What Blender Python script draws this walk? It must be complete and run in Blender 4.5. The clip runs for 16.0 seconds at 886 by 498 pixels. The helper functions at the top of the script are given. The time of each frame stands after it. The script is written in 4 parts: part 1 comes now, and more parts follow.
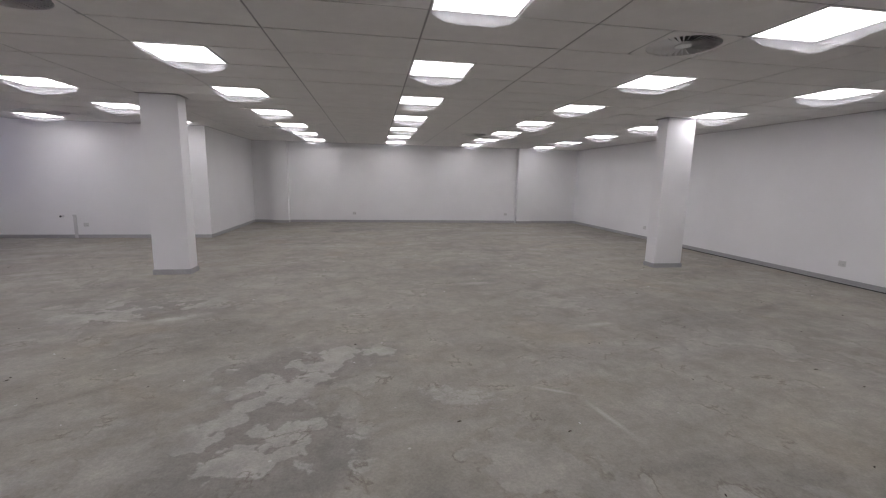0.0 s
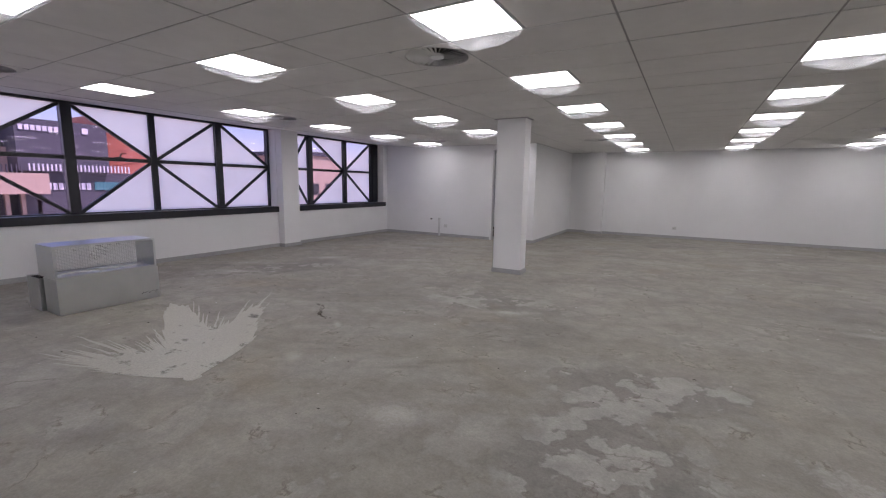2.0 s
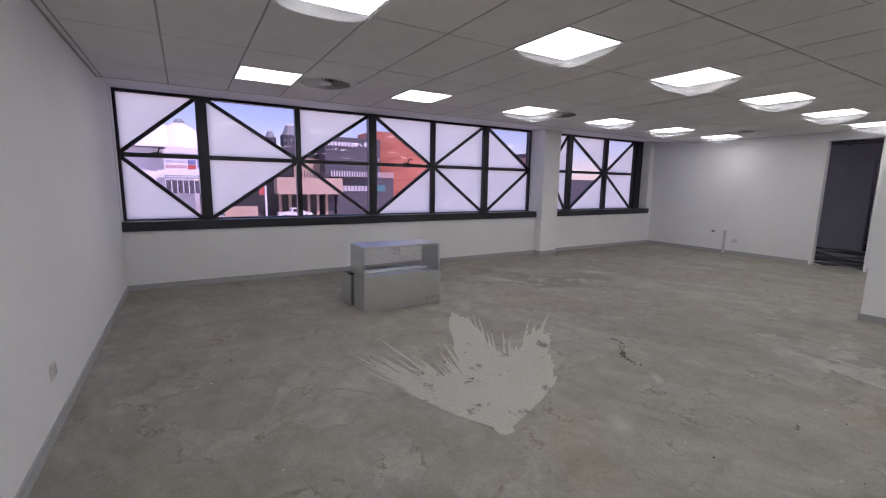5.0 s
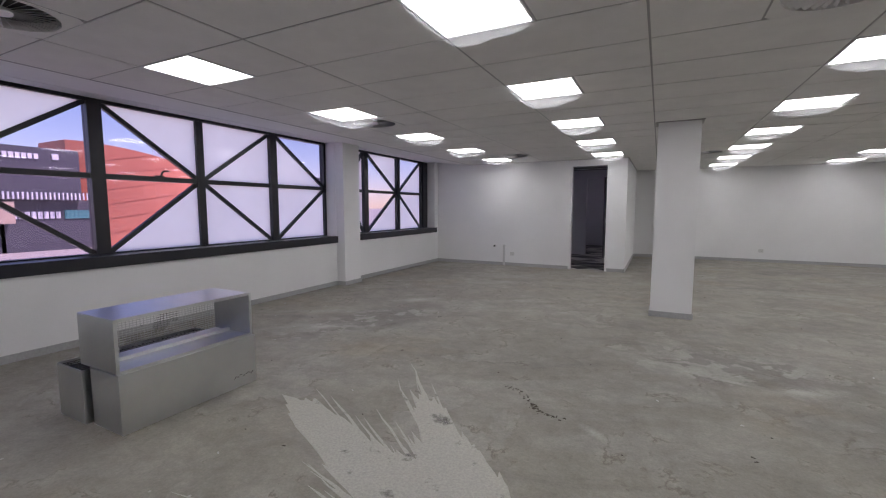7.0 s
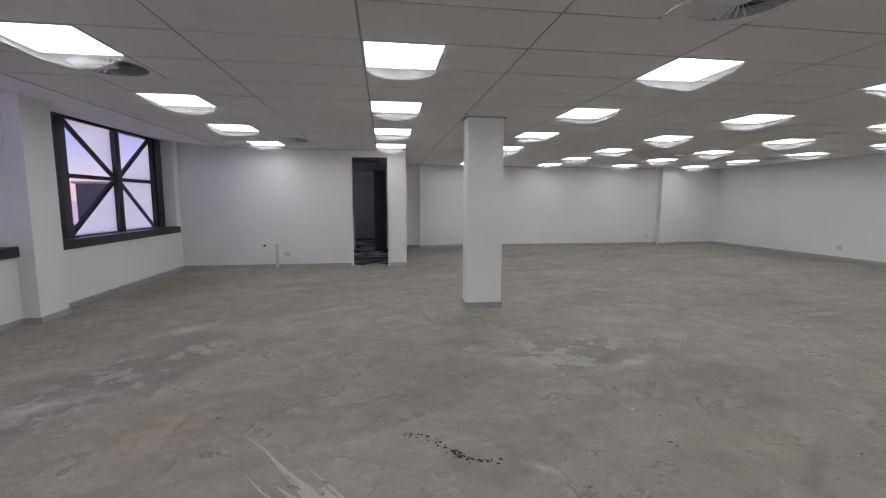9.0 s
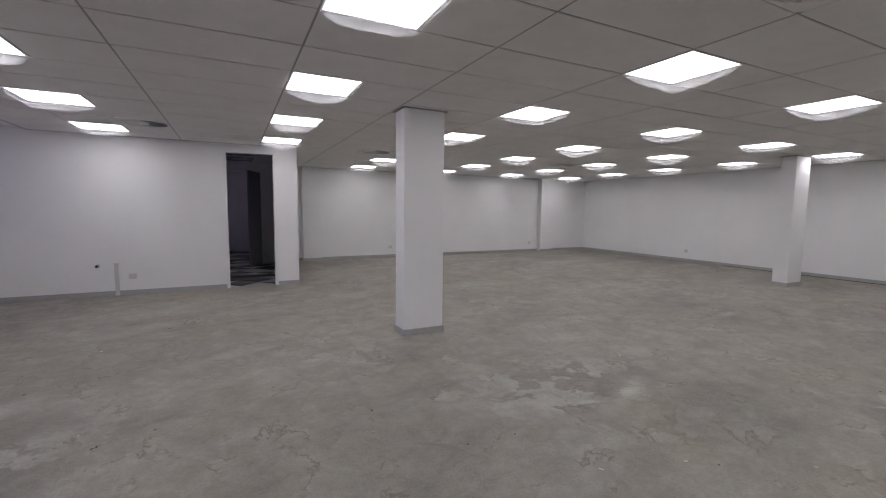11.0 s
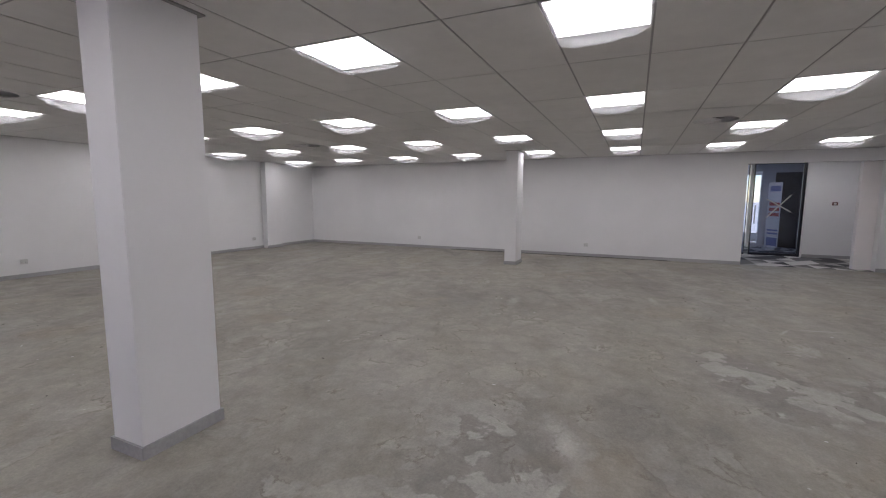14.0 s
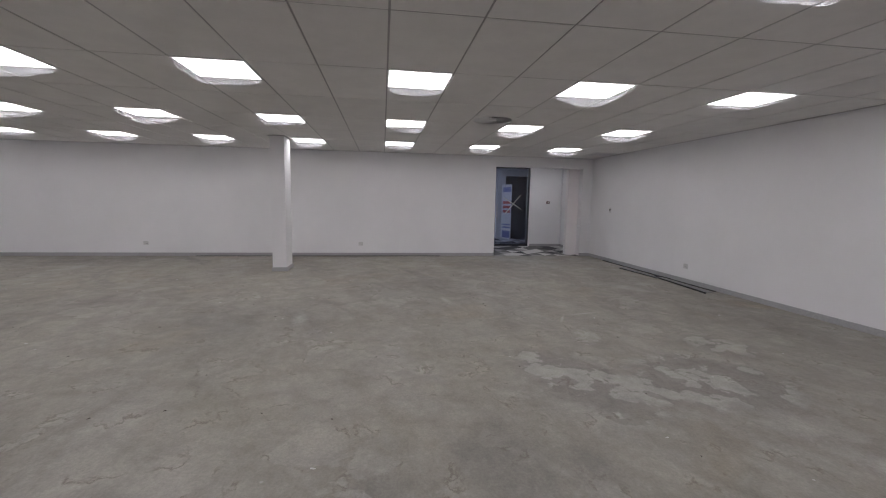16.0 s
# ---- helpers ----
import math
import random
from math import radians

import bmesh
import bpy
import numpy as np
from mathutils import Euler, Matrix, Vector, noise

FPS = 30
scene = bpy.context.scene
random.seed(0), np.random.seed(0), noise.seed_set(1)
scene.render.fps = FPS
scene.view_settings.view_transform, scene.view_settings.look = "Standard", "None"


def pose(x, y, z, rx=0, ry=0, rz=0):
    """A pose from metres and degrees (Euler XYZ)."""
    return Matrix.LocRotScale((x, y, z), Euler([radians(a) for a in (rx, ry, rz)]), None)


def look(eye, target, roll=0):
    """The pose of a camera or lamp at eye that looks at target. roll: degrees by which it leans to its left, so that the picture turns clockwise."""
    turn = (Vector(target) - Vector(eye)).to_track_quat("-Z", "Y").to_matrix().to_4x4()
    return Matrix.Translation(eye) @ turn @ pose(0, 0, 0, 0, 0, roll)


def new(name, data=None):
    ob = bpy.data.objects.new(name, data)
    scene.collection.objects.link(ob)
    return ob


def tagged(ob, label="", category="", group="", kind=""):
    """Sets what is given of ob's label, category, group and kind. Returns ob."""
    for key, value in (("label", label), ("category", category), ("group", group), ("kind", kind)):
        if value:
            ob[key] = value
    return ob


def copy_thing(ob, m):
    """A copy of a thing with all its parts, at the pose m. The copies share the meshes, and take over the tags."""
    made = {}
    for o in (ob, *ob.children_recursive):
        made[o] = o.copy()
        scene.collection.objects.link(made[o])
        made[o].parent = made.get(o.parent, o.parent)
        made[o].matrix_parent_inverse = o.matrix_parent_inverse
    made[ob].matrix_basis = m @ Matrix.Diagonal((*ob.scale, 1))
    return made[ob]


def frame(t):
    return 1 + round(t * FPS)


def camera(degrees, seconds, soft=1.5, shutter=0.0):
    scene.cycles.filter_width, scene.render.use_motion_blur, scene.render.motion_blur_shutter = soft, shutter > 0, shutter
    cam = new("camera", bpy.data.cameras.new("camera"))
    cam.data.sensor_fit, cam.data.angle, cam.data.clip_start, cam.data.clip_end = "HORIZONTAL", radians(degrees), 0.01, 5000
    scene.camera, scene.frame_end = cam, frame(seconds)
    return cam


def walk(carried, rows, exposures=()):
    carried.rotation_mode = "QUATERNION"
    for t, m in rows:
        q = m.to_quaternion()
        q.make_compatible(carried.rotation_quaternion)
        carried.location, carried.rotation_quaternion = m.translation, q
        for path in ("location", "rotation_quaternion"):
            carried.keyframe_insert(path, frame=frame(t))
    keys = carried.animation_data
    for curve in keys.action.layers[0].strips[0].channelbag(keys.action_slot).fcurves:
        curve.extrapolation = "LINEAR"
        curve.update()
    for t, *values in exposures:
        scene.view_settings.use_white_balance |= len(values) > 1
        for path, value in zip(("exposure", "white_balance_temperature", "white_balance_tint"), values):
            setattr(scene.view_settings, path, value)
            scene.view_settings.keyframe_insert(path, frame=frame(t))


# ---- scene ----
EXPOSURE = 0.74
cam = camera(92.35, 16.0, soft=1.15)
# seconds, x, y, z, yaw, pitch, roll
PATH = [
    (0.0, 0.150, 0.200, 1.459, -9.14, -9.26, -1.13),
    (0.5, 0.102, 0.184, 1.460, -0.19, -9.20, -1.19),
    (1.0, 0.012, 0.184, 1.460, 8.23, -8.82, -0.79),
    (1.5, -0.131, 0.189, 1.479, 17.75, -8.57, -0.68),
    (2.0, -0.183, 0.168, 1.468, 29.91, -8.53, -0.90),
    (2.5, -0.205, 0.146, 1.480, 45.92, -9.00, -0.94),
    (3.0, -0.340, 0.088, 1.466, 59.86, -9.43, -0.49),
    (5.5, -1.850, 0.325, 1.482, 58.05, -8.09, -1.10),
    (6.0, -2.256, 0.361, 1.477, 47.85, -7.61, 0.48),
    (6.5, -2.614, 0.474, 1.460, 37.46, -5.98, 0.69),
    (7.0, -2.974, 0.584, 1.453, 26.90, -5.52, -0.02),
    (7.5, -3.297, 0.691, 1.482, 15.59, -5.69, 0.67),
    (8.0, -3.574, 0.889, 1.469, 7.31, -5.97, 1.16),
    (8.5, -3.817, 1.089, 1.452, 0.53, -6.32, 0.36),
    (9.0, -4.139, 1.274, 1.459, -7.89, -6.44, -0.13),
    (11.5, -4.817, 2.817, 1.445, -32.63, -4.85, -1.17),
    (12.0, -4.867, 3.192, 1.437, -40.44, -5.05, -1.95),
    (12.5, -4.773, 3.511, 1.445, -44.85, -5.76, -1.68),
    (13.0, -4.683, 3.867, 1.420, -53.53, -6.25, -1.51),
    (13.5, -4.581, 4.155, 1.448, -61.06, -6.47, -0.84),
    (14.0, -4.392, 4.445, 1.458, -65.76, -6.57, -0.22),
    (14.5, -4.234, 4.667, 1.441, -75.65, -6.51, -0.37),
    (15.0, -4.085, 4.877, 1.453, -83.50, -6.25, 0.21),
    (15.5, -3.774, 4.965, 1.446, -89.77, -6.44, -0.21),
    (16.0, -3.439, 5.037, 1.418, -97.99, -6.55, -1.06),
]
walk(cam, [(t, pose(x, y, z, 90 + pitch, roll, yaw)) for t, x, y, z, yaw, pitch, roll in PATH], [(0.0, EXPOSURE + 0.05, 6500, 10), (3.5, EXPOSURE, 6500, 9), (6.0, EXPOSURE, 6500, 6), (8.5, EXPOSURE, 6500, 6), (11.5, EXPOSURE - 0.05, 6500, 9.5), (16.0, EXPOSURE - 0.05, 6500, 9.5)])

# ---- light ----
world = bpy.data.worlds.new("world")
scene.world = world
world.use_nodes = True
wt = world.node_tree
sky = wt.nodes.new("ShaderNodeTexSky")
sky.sky_type = "NISHITA"
sky.sun_disc = False
sky.sun_elevation = radians(52)
sky.sun_rotation = radians(70)
sky.air_density, sky.dust_density = 1.0, 0.2
wt.links.new(sky.outputs[0], wt.nodes["Background"].inputs[0])
wt.nodes["Background"].inputs[1].default_value = 0.15
sun_data = bpy.data.lights.new("sun", "SUN")
sun_data.energy, sun_data.angle, sun_data.color = 5.0, radians(0.53), (1.0, 0.95, 0.88)
sun = new("sun", sun_data)
sun.matrix_world = look((30, 11, 44), (0, 0, 0))
PANEL_GLOW = 5.1

# ---- measures of the room ----
X_W, X_E, Y_S, Y_N = -8.37, 7.29, -0.455, 14.66
Y_D, X_J = 10.91, -3.635
CEIL = 2.562
LIGHT_X, LIGHT_Y = -3.98, 4.70     # centre of one ceiling light; the others every 2.4 by 1.8 m


# ---- materials ----
def material(name):
    m = bpy.data.materials.new(name)
    m.use_nodes = True
    nt = m.node_tree
    return m, nt, nt.nodes["Principled BSDF"]


def node(nt, kind, **values):
    n = nt.nodes.new("ShaderNode" + kind)
    for key, value in values.items():
        n.inputs[key.replace("_", " ")].default_value = value
    return n


def ramp(nt, source, stops):
    r = nt.nodes.new("ShaderNodeValToRGB")
    while len(r.color_ramp.elements) < len(stops):
        r.color_ramp.elements.new(0.5)
    for e, (p, c) in zip(r.color_ramp.elements, stops):
        e.position = p
        e.color = (c, c, c, 1) if isinstance(c, (int, float)) else (*c, 1)
    nt.links.new(source, r.inputs[0])
    return r.outputs[0]


def mixed(nt, fac, a, b, how="MIX"):
    m = nt.nodes.new("ShaderNodeMix")
    m.data_type, m.blend_type = "RGBA", how
    for i, v in ((0, fac), (6, a), (7, b)):
        if isinstance(v, bpy.types.NodeSocket):
            nt.links.new(v, m.inputs[i])
        elif i == 0:
            m.inputs[i].default_value = v
        else:
            m.inputs[i].default_value = (*v, 1)
    return m.outputs[2]


def place(nt):
    return nt.nodes.new("ShaderNodeTexCoord").outputs["Object"]


def noise_of(nt, where, scale, detail=4, rough=0.55, warp=0.0):
    n = node(nt, "TexNoise", Scale=scale, Detail=detail, Roughness=rough, Distortion=warp)
    nt.links.new(where, n.inputs["Vector"])
    return n.outputs["Fac"]


def bumped(nt, shader, height, strength, distance=0.01):
    b = node(nt, "Bump", Strength=strength, Distance=distance)
    nt.links.new(height, b.inputs["Height"])
    nt.links.new(b.outputs[0], shader.inputs["Normal"])


def plain(name, colour, rough=0.6, metal=0.0, vary=0.06, scale=9.0, bump=0.05):
    """Paint, metal or plastic with a little unevenness at two scales."""
    m, nt, sh = material(name)
    where = place(nt)
    big, fine = noise_of(nt, where, scale * 0.15), noise_of(nt, where, scale * 8, 2)
    dark = tuple(c * (1 - vary) for c in colour)
    lit = tuple(min(1, c * (1 + vary)) for c in colour)
    tone = mixed(nt, ramp(nt, big, ((0.35, 0.0), (0.65, 1.0))), dark, lit)
    tone = mixed(nt, 0.35 * vary / 0.06 if vary < 0.17 else 1.0, tone, ramp(nt, fine, ((0.3, dark), (0.7, lit))))
    nt.links.new(tone, sh.inputs["Base Color"])
    nt.links.new(ramp(nt, big, ((0.3, max(0.03, rough - 0.06)), (0.7, min(1, rough + 0.06)))), sh.inputs["Roughness"])
    sh.inputs["Metallic"].default_value = metal
    if bump:
        bumped(nt, sh, fine, bump, 0.004)
    return m


def stretched(nt, where, x, y, sx, sy, turn=0.0):
    """Coordinates round (x, y), turned by degrees, in which an ellipse of half axes sx and sy is a unit circle."""
    m = nt.nodes.new("ShaderNodeMapping")
    m.vector_type = "TEXTURE"
    m.inputs["Location"].default_value = (x, y, 0)
    m.inputs["Rotation"].default_value = (0, 0, radians(turn))
    m.inputs["Scale"].default_value = (sx, sy, 1)
    nt.links.new(where, m.inputs["Vector"])
    return m.outputs[0]


def sums(nt, how, a, b):
    n = nt.nodes.new("ShaderNodeMath")
    n.operation = how
    for i, v in enumerate((a, b)):
        if isinstance(v, bpy.types.NodeSocket):
            nt.links.new(v, n.inputs[i])
        else:
            n.inputs[i].default_value = v
    return n.outputs[0]


def stain(nt, where, ragged, x, y, sx, sy, turn=0.0, soft=0.5, wild=0.9):
    """Mask of one stain on the floor, with an outline made uneven by the noise `ragged`."""
    size = nt.nodes.new("ShaderNodeVectorMath")
    size.operation = "LENGTH"
    nt.links.new(stretched(nt, where, x, y, sx, sy, turn), size.inputs[0])
    bent = sums(nt, "ADD", size.outputs["Value"], sums(nt, "MULTIPLY", sums(nt, "SUBTRACT", ragged, 0.5), wild * 2))
    return ramp(nt, bent, ((1.0 - soft, 1.0), (1.0, 0.0)))


def most_of(nt, masks):
    out = masks[0]
    for m in masks[1:]:
        out = sums(nt, "MAXIMUM", out, m)
    return out


def concrete():
    m, nt, sh = material("bare_concrete_screed")
    where = place(nt)
    cloud = noise_of(nt, where, 0.33, 4, 0.55, 0.3)
    sweep = noise_of(nt, stretched(nt, where, 0, 0, 2.2, 0.8, 18), 1.0, 7, 0.62, 0.6)
    patch = noise_of(nt, where, 1.5, 9, 0.60, 0.35)
    ragged = noise_of(nt, where, 2.4, 8, 0.66, 0.2)
    blot = noise_of(nt, where, 3.7, 6, 0.62, 0.5)
    grit = noise_of(nt, where, 60, 3, 0.7)
    fine = noise_of(nt, where, 16, 5, 0.7, 0.3)
    tone = mixed(nt, ramp(nt, cloud, ((0.34, 0.0), (0.66, 1.0))), (0.242, 0.228, 0.200), (0.308, 0.291, 0.246))
    # trowel sweeps and thin cement wash
    tone = mixed(nt, ramp(nt, sweep, ((0.50, 0.0), (0.60, 0.42), (0.72, 0.75))), tone, (0.345, 0.333, 0.305))
    tone = mixed(nt, ramp(nt, sweep, ((0.30, 0.75), (0.44, 0.0))), tone, (0.195, 0.187, 0.172))
    # scaled patches with a hard edge
    scaled = sums(nt, "MULTIPLY", ramp(nt, patch, ((0.535, 0.0), (0.555, 1.0))), ramp(nt, noise_of(nt, where, 0.5, 2, 0.5), ((0.44, 0.0), (0.58, 0.42))))
    tone = mixed(nt, scaled, tone, (0.375, 0.362, 0.330))
    # where the top skin lifted: dark ground with pale islands
    lifted = most_of(nt, [stain(nt, where, ragged, *e) for e in (
        (-0.45, 2.45, 0.62, 0.75, 0, 0.3), (-0.30, 3.45, 0.80, 0.45, 20, 0.3), (0.35, 1.65, 0.5, 0.35, 10, 0.5), (-2.3, 5.1, 1.0, 0.6, 5, 0.5),
        (-6.3, 5.0, 1.3, 0.55, 60, 0.5))])
    tone = mixed(nt, sums(nt, "MULTIPLY", lifted, 0.62), tone, (0.200, 0.192, 0.176))
    bent = nt.nodes.new("ShaderNodeVectorMath")
    bent.operation = "ADD"
    nt.links.new(where, bent.inputs[0])
    wob = node(nt, "TexNoise", Scale=3.0, Detail=6.0)
    nt.links.new(where, wob.inputs["Vector"])
    nt.links.new(wob.outputs["Color"], bent.inputs[1])
    cells = node(nt, "TexVoronoi", Scale=2.6)
    nt.links.new(bent.outputs[0], cells.inputs["Vector"])
    island = sums(nt, "ADD", cells.outputs["Distance"], sums(nt, "MULTIPLY", sums(nt, "SUBTRACT", patch, 0.5), 1.5))
    tone = mixed(nt, sums(nt, "MULTIPLY", lifted, ramp(nt, island, ((0.42, 0.85), (0.48, 0.0)))), tone, (0.365, 0.354, 0.322))
    # crumbling brown edges along the rims of the patches
    rim = sums(nt, "MULTIPLY", ramp(nt, patch, ((0.515, 0.0), (0.530, 1.0), (0.545, 0.0))), ramp(nt, blot, ((0.50, 0.0), (0.60, 0.75))))
    tone = mixed(nt, rim, tone, (0.135, 0.118, 0.095))
    # powdery white plaster and cement spills
    powder = most_of(nt, [stain(nt, where, fine, *e) for e in (
        (0.75, 2.85, 0.28, 0.15, -25, 0.9, 2.6), (-1.70, 2.25, 0.34, 0.16, 20, 0.8, 1.2), (1.40, 2.85, 0.22, 0.025, -28, 0.8, 0.8), (1.60, 2.48, 0.03, 0.28, 12, 0.9, 1.0),
        (2.45, 4.15, 0.20, 0.08, 10, 0.9, 1.1), (-1.9, 4.75, 0.45, 0.10, 25, 0.9, 1.2), (-3.30, 3.38, 0.16, 0.05, -35, 0.9, 1.0), (-3.0, 2.55, 0.13, 0.09, -30, 0.9, 0.8),
        (-6.6, 4.5, 0.45, 0.18, 40, 0.9, 1.3), (1.6, 6.0, 0.35, 0.10, 5, 0.9, 1.3), (-6.4, 6.3, 0.5, 0.2, 40, 0.9, 1.3))])
    tone = mixed(nt, sums(nt, "MULTIPLY", powder, 0.5), tone, (0.50, 0.485, 0.455))
    # damp and rusty stains
    damp = most_of(nt, [stain(nt, where, ragged, *e) for e in ((-3.0, 1.15, 0.30, 0.16, 30, 0.8), (-6.1, 0.9, 0.9, 0.35, 20, 0.9), (-5.9, 4.9, 0.5, 0.12, 70, 0.8), (2.0, 3.4, 0.7, 0.3, 0, 0.9), (-1.75, 3.2, 0.55, 0.06, 38, 0.8), (-2.1, 2.85, 0.4, 0.05, 35, 0.8))])
    tone = mixed(nt, sums(nt, "MULTIPLY", damp, 0.45), tone, (0.165, 0.155, 0.135))
    tone = mixed(nt, ramp(nt, noise_of(nt, where, 0.8, 3, 0.5, 0.3), ((0.58, 0.0), (0.75, 0.5))), tone, (0.285, 0.235, 0.165))
    tone = mixed(nt, 0.55, tone, mixed(nt, 1.0, tone, ramp(nt, blot, ((0.28, 0.66), (0.72, 1.32))), "MULTIPLY"))
    tone = mixed(nt, 0.5, tone, mixed(nt, 1.0, tone, ramp(nt, fine, ((0.3, 0.8), (0.7, 1.2))), "MULTIPLY"))
    tone = mixed(nt, 0.5, tone, mixed(nt, 1.0, tone, ramp(nt, grit, ((0.25, 0.7), (0.75, 1.25))), "MULTIPLY"))
    # white specks of plaster
    spots = node(nt, "TexVoronoi", Scale=4.0)
    nt.links.new(where, spots.inputs["Vector"])
    speck = sums(nt, "MULTIPLY", ramp(nt, spots.outputs["Distance"], ((0.025, 0.8), (0.045, 0.0))), ramp(nt, cloud, ((0.45, 0.0), (0.55, 1.0))))
    tone = mixed(nt, speck, tone, (0.55, 0.54, 0.52))
    nt.links.new(tone, sh.inputs["Base Color"])
    nt.links.new(ramp(nt, patch, ((0.3, 0.5), (0.7, 0.78))), sh.inputs["Roughness"])
    sh.inputs["Specular IOR Level"].default_value = 0.35
    height = mixed(nt, 0.5, ramp(nt, patch, ((0.525, 0.0), (0.55, 1.0))), ramp(nt, grit, ((0.2, 0.0), (0.8, 1.0))))
    bumped(nt, sh, height, 0.3, 0.006)
    return m


def clear_glass(name, tint=(0.74, 0.64, 0.80)):
    m, nt, sh = material(name)
    nt.nodes.remove(sh)
    see, gloss = node(nt, "BsdfTransparent", Color=(*tint, 1)), node(nt, "BsdfGlossy", Roughness=0.02)
    fr, mix = nt.nodes.new("ShaderNodeLayerWeight"), nt.nodes.new("ShaderNodeMixShader")
    nt.links.new(ramp(nt, fr.outputs["Facing"], ((0.0, 0.035), (0.55, 0.06), (0.85, 0.3), (1.0, 0.9))), mix.inputs[0])
    nt.links.new(see.outputs[0], mix.inputs[1])
    nt.links.new(gloss.outputs[0], mix.inputs[2])
    nt.links.new(mix.outputs[0], nt.nodes["Material Output"].inputs[0])
    return m


def film(name, colour, through_share, see_share, gloss_rough):
    """Thin sheet that scatters daylight or lamp light through it."""
    m, nt, sh = material(name)
    nt.nodes.remove(sh)
    where = place(nt)
    tone = mixed(nt, ramp(nt, noise_of(nt, where, 2.0, 3), ((0.3, 0.0), (0.7, 1.0))), tuple(c * 0.95 for c in colour), colour)
    back, front = nt.nodes.new("ShaderNodeBsdfTranslucent"), nt.nodes.new("ShaderNodeBsdfDiffuse")
    nt.links.new(tone, back.inputs[0])
    nt.links.new(tone, front.inputs[0])
    m1, m2, m3 = (nt.nodes.new("ShaderNodeMixShader") for _ in range(3))
    m1.inputs[0].default_value = through_share
    nt.links.new(front.outputs[0], m1.inputs[1])
    nt.links.new(back.outputs[0], m1.inputs[2])
    see = nt.nodes.new("ShaderNodeBsdfTransparent")
    m2.inputs[0].default_value = see_share
    nt.links.new(m1.outputs[0], m2.inputs[1])
    nt.links.new(see.outputs[0], m2.inputs[2])
    gloss = node(nt, "BsdfGlossy", Roughness=gloss_rough)
    m3.inputs[0].default_value = 0.05
    nt.links.new(m2.outputs[0], m3.inputs[1])
    nt.links.new(gloss.outputs[0], m3.inputs[2])
    nt.links.new(m3.outputs[0], nt.nodes["Material Output"].inputs[0])
    return m


def glow(name, colour, strength):
    m, nt, sh = material(name)
    sh.inputs["Base Color"].default_value = (0.9, 0.9, 0.9, 1)
    sh.inputs["Emission Color"].default_value = (*colour, 1)
    sh.inputs["Emission Strength"].default_value = strength
    return m


def galvanised():
    m, nt, sh = material("galvanised_steel")
    where = place(nt)
    spangle = node(nt, "TexVoronoi", Scale=55.0)
    nt.links.new(where, spangle.inputs["Vector"])
    smear = noise_of(nt, where, 3.0, 4)
    tone = mixed(nt, ramp(nt, smear, ((0.3, 0.0), (0.7, 1.0))), (0.60, 0.615, 0.62), (0.68, 0.69, 0.695))
    tone = mixed(nt, 0.02, tone, spangle.outputs["Color"], "OVERLAY")
    nt.links.new(tone, sh.inputs["Base Color"])
    sh.inputs["Metallic"].default_value = 1.0
    nt.links.new(ramp(nt, smear, ((0.3, 0.29), (0.7, 0.32))), sh.inputs["Roughness"])
    return m


CONCRETE = concrete()
WALL = plain("white_wall_paint", (0.78, 0.78, 0.785), 0.72, vary=0.03, scale=6, bump=0.08)
TILE = plain("ceiling_tile_board", (0.74, 0.73, 0.715), 0.9, vary=0.04, scale=30, bump=0.12)
TBAR = plain("ceiling_grid_paint", (0.30, 0.295, 0.29), 0.5, vary=0.03)
PLASTER = plain("white_plasterboard", (0.76, 0.76, 0.76), 0.75, vary=0.03)
SKIRT = plain("grey_skirting_paint", (0.37, 0.37, 0.375), 0.55, vary=0.12, scale=5)
BLACK = plain("dark_window_paint", (0.018, 0.019, 0.026), 0.35, vary=0.15, scale=20)
DARK = plain("dark_rubber", (0.03, 0.03, 0.03), 0.7)
GLASS = clear_glass("tinted_glass")
DOOR_GLASS = clear_glass("clear_glass", (0.72, 0.76, 0.88))
FROST = film("frosted_window_film", (0.96, 0.86, 0.955), 0.98, 0.0, 0.12)
PLASTIC = film("thin_plastic_sheet", (0.93, 0.94, 0.97), 0.5, 0.94, 0.10)
PANEL = glow("lit_led_panel", (0.985, 0.945, 1.0), PANEL_GLOW)
WHITE_METAL = plain("white_metal", (0.75, 0.75, 0.75), 0.4)
STEEL = galvanised()
CHROME = plain("brushed_metal", (0.55, 0.55, 0.56), 0.3, metal=1.0)
WHITE_PLASTIC = plain("white_plastic", (0.60, 0.60, 0.59), 0.35)
CALL_RED = plain("dark_red_plastic", (0.10, 0.02, 0.02), 0.35)
CRACK = plain("broken_screed_edge", (0.07, 0.06, 0.045), 0.9, vary=0.3, scale=30)
DOOR_PAINT = plain("grey_door_paint", (0.20, 0.20, 0.21), 0.45)
ROOM_PAINT = plain("unlit_room_paint", (0.6, 0.6, 0.62), 0.7)
LID = plain("dull_metal_lid", (0.20, 0.20, 0.20), 0.5, vary=0.12)
CONDUIT = plain("pale_grey_conduit", (0.56, 0.56, 0.56), 0.5)


def broken(name, colour, scale, low, high, most):
    """A worn skin of screed: the concrete shows where it has rubbed away."""
    m = plain(name, colour, 0.8, vary=0.14, scale=9, bump=0.3)
    nt = m.node_tree
    where = place(nt)
    wear = ramp(nt, noise_of(nt, where, scale, 6, 0.65), ((low, 0.0), (high, most)))
    nt.links.new(wear, nt.nodes["Principled BSDF"].inputs["Alpha"])
    return m


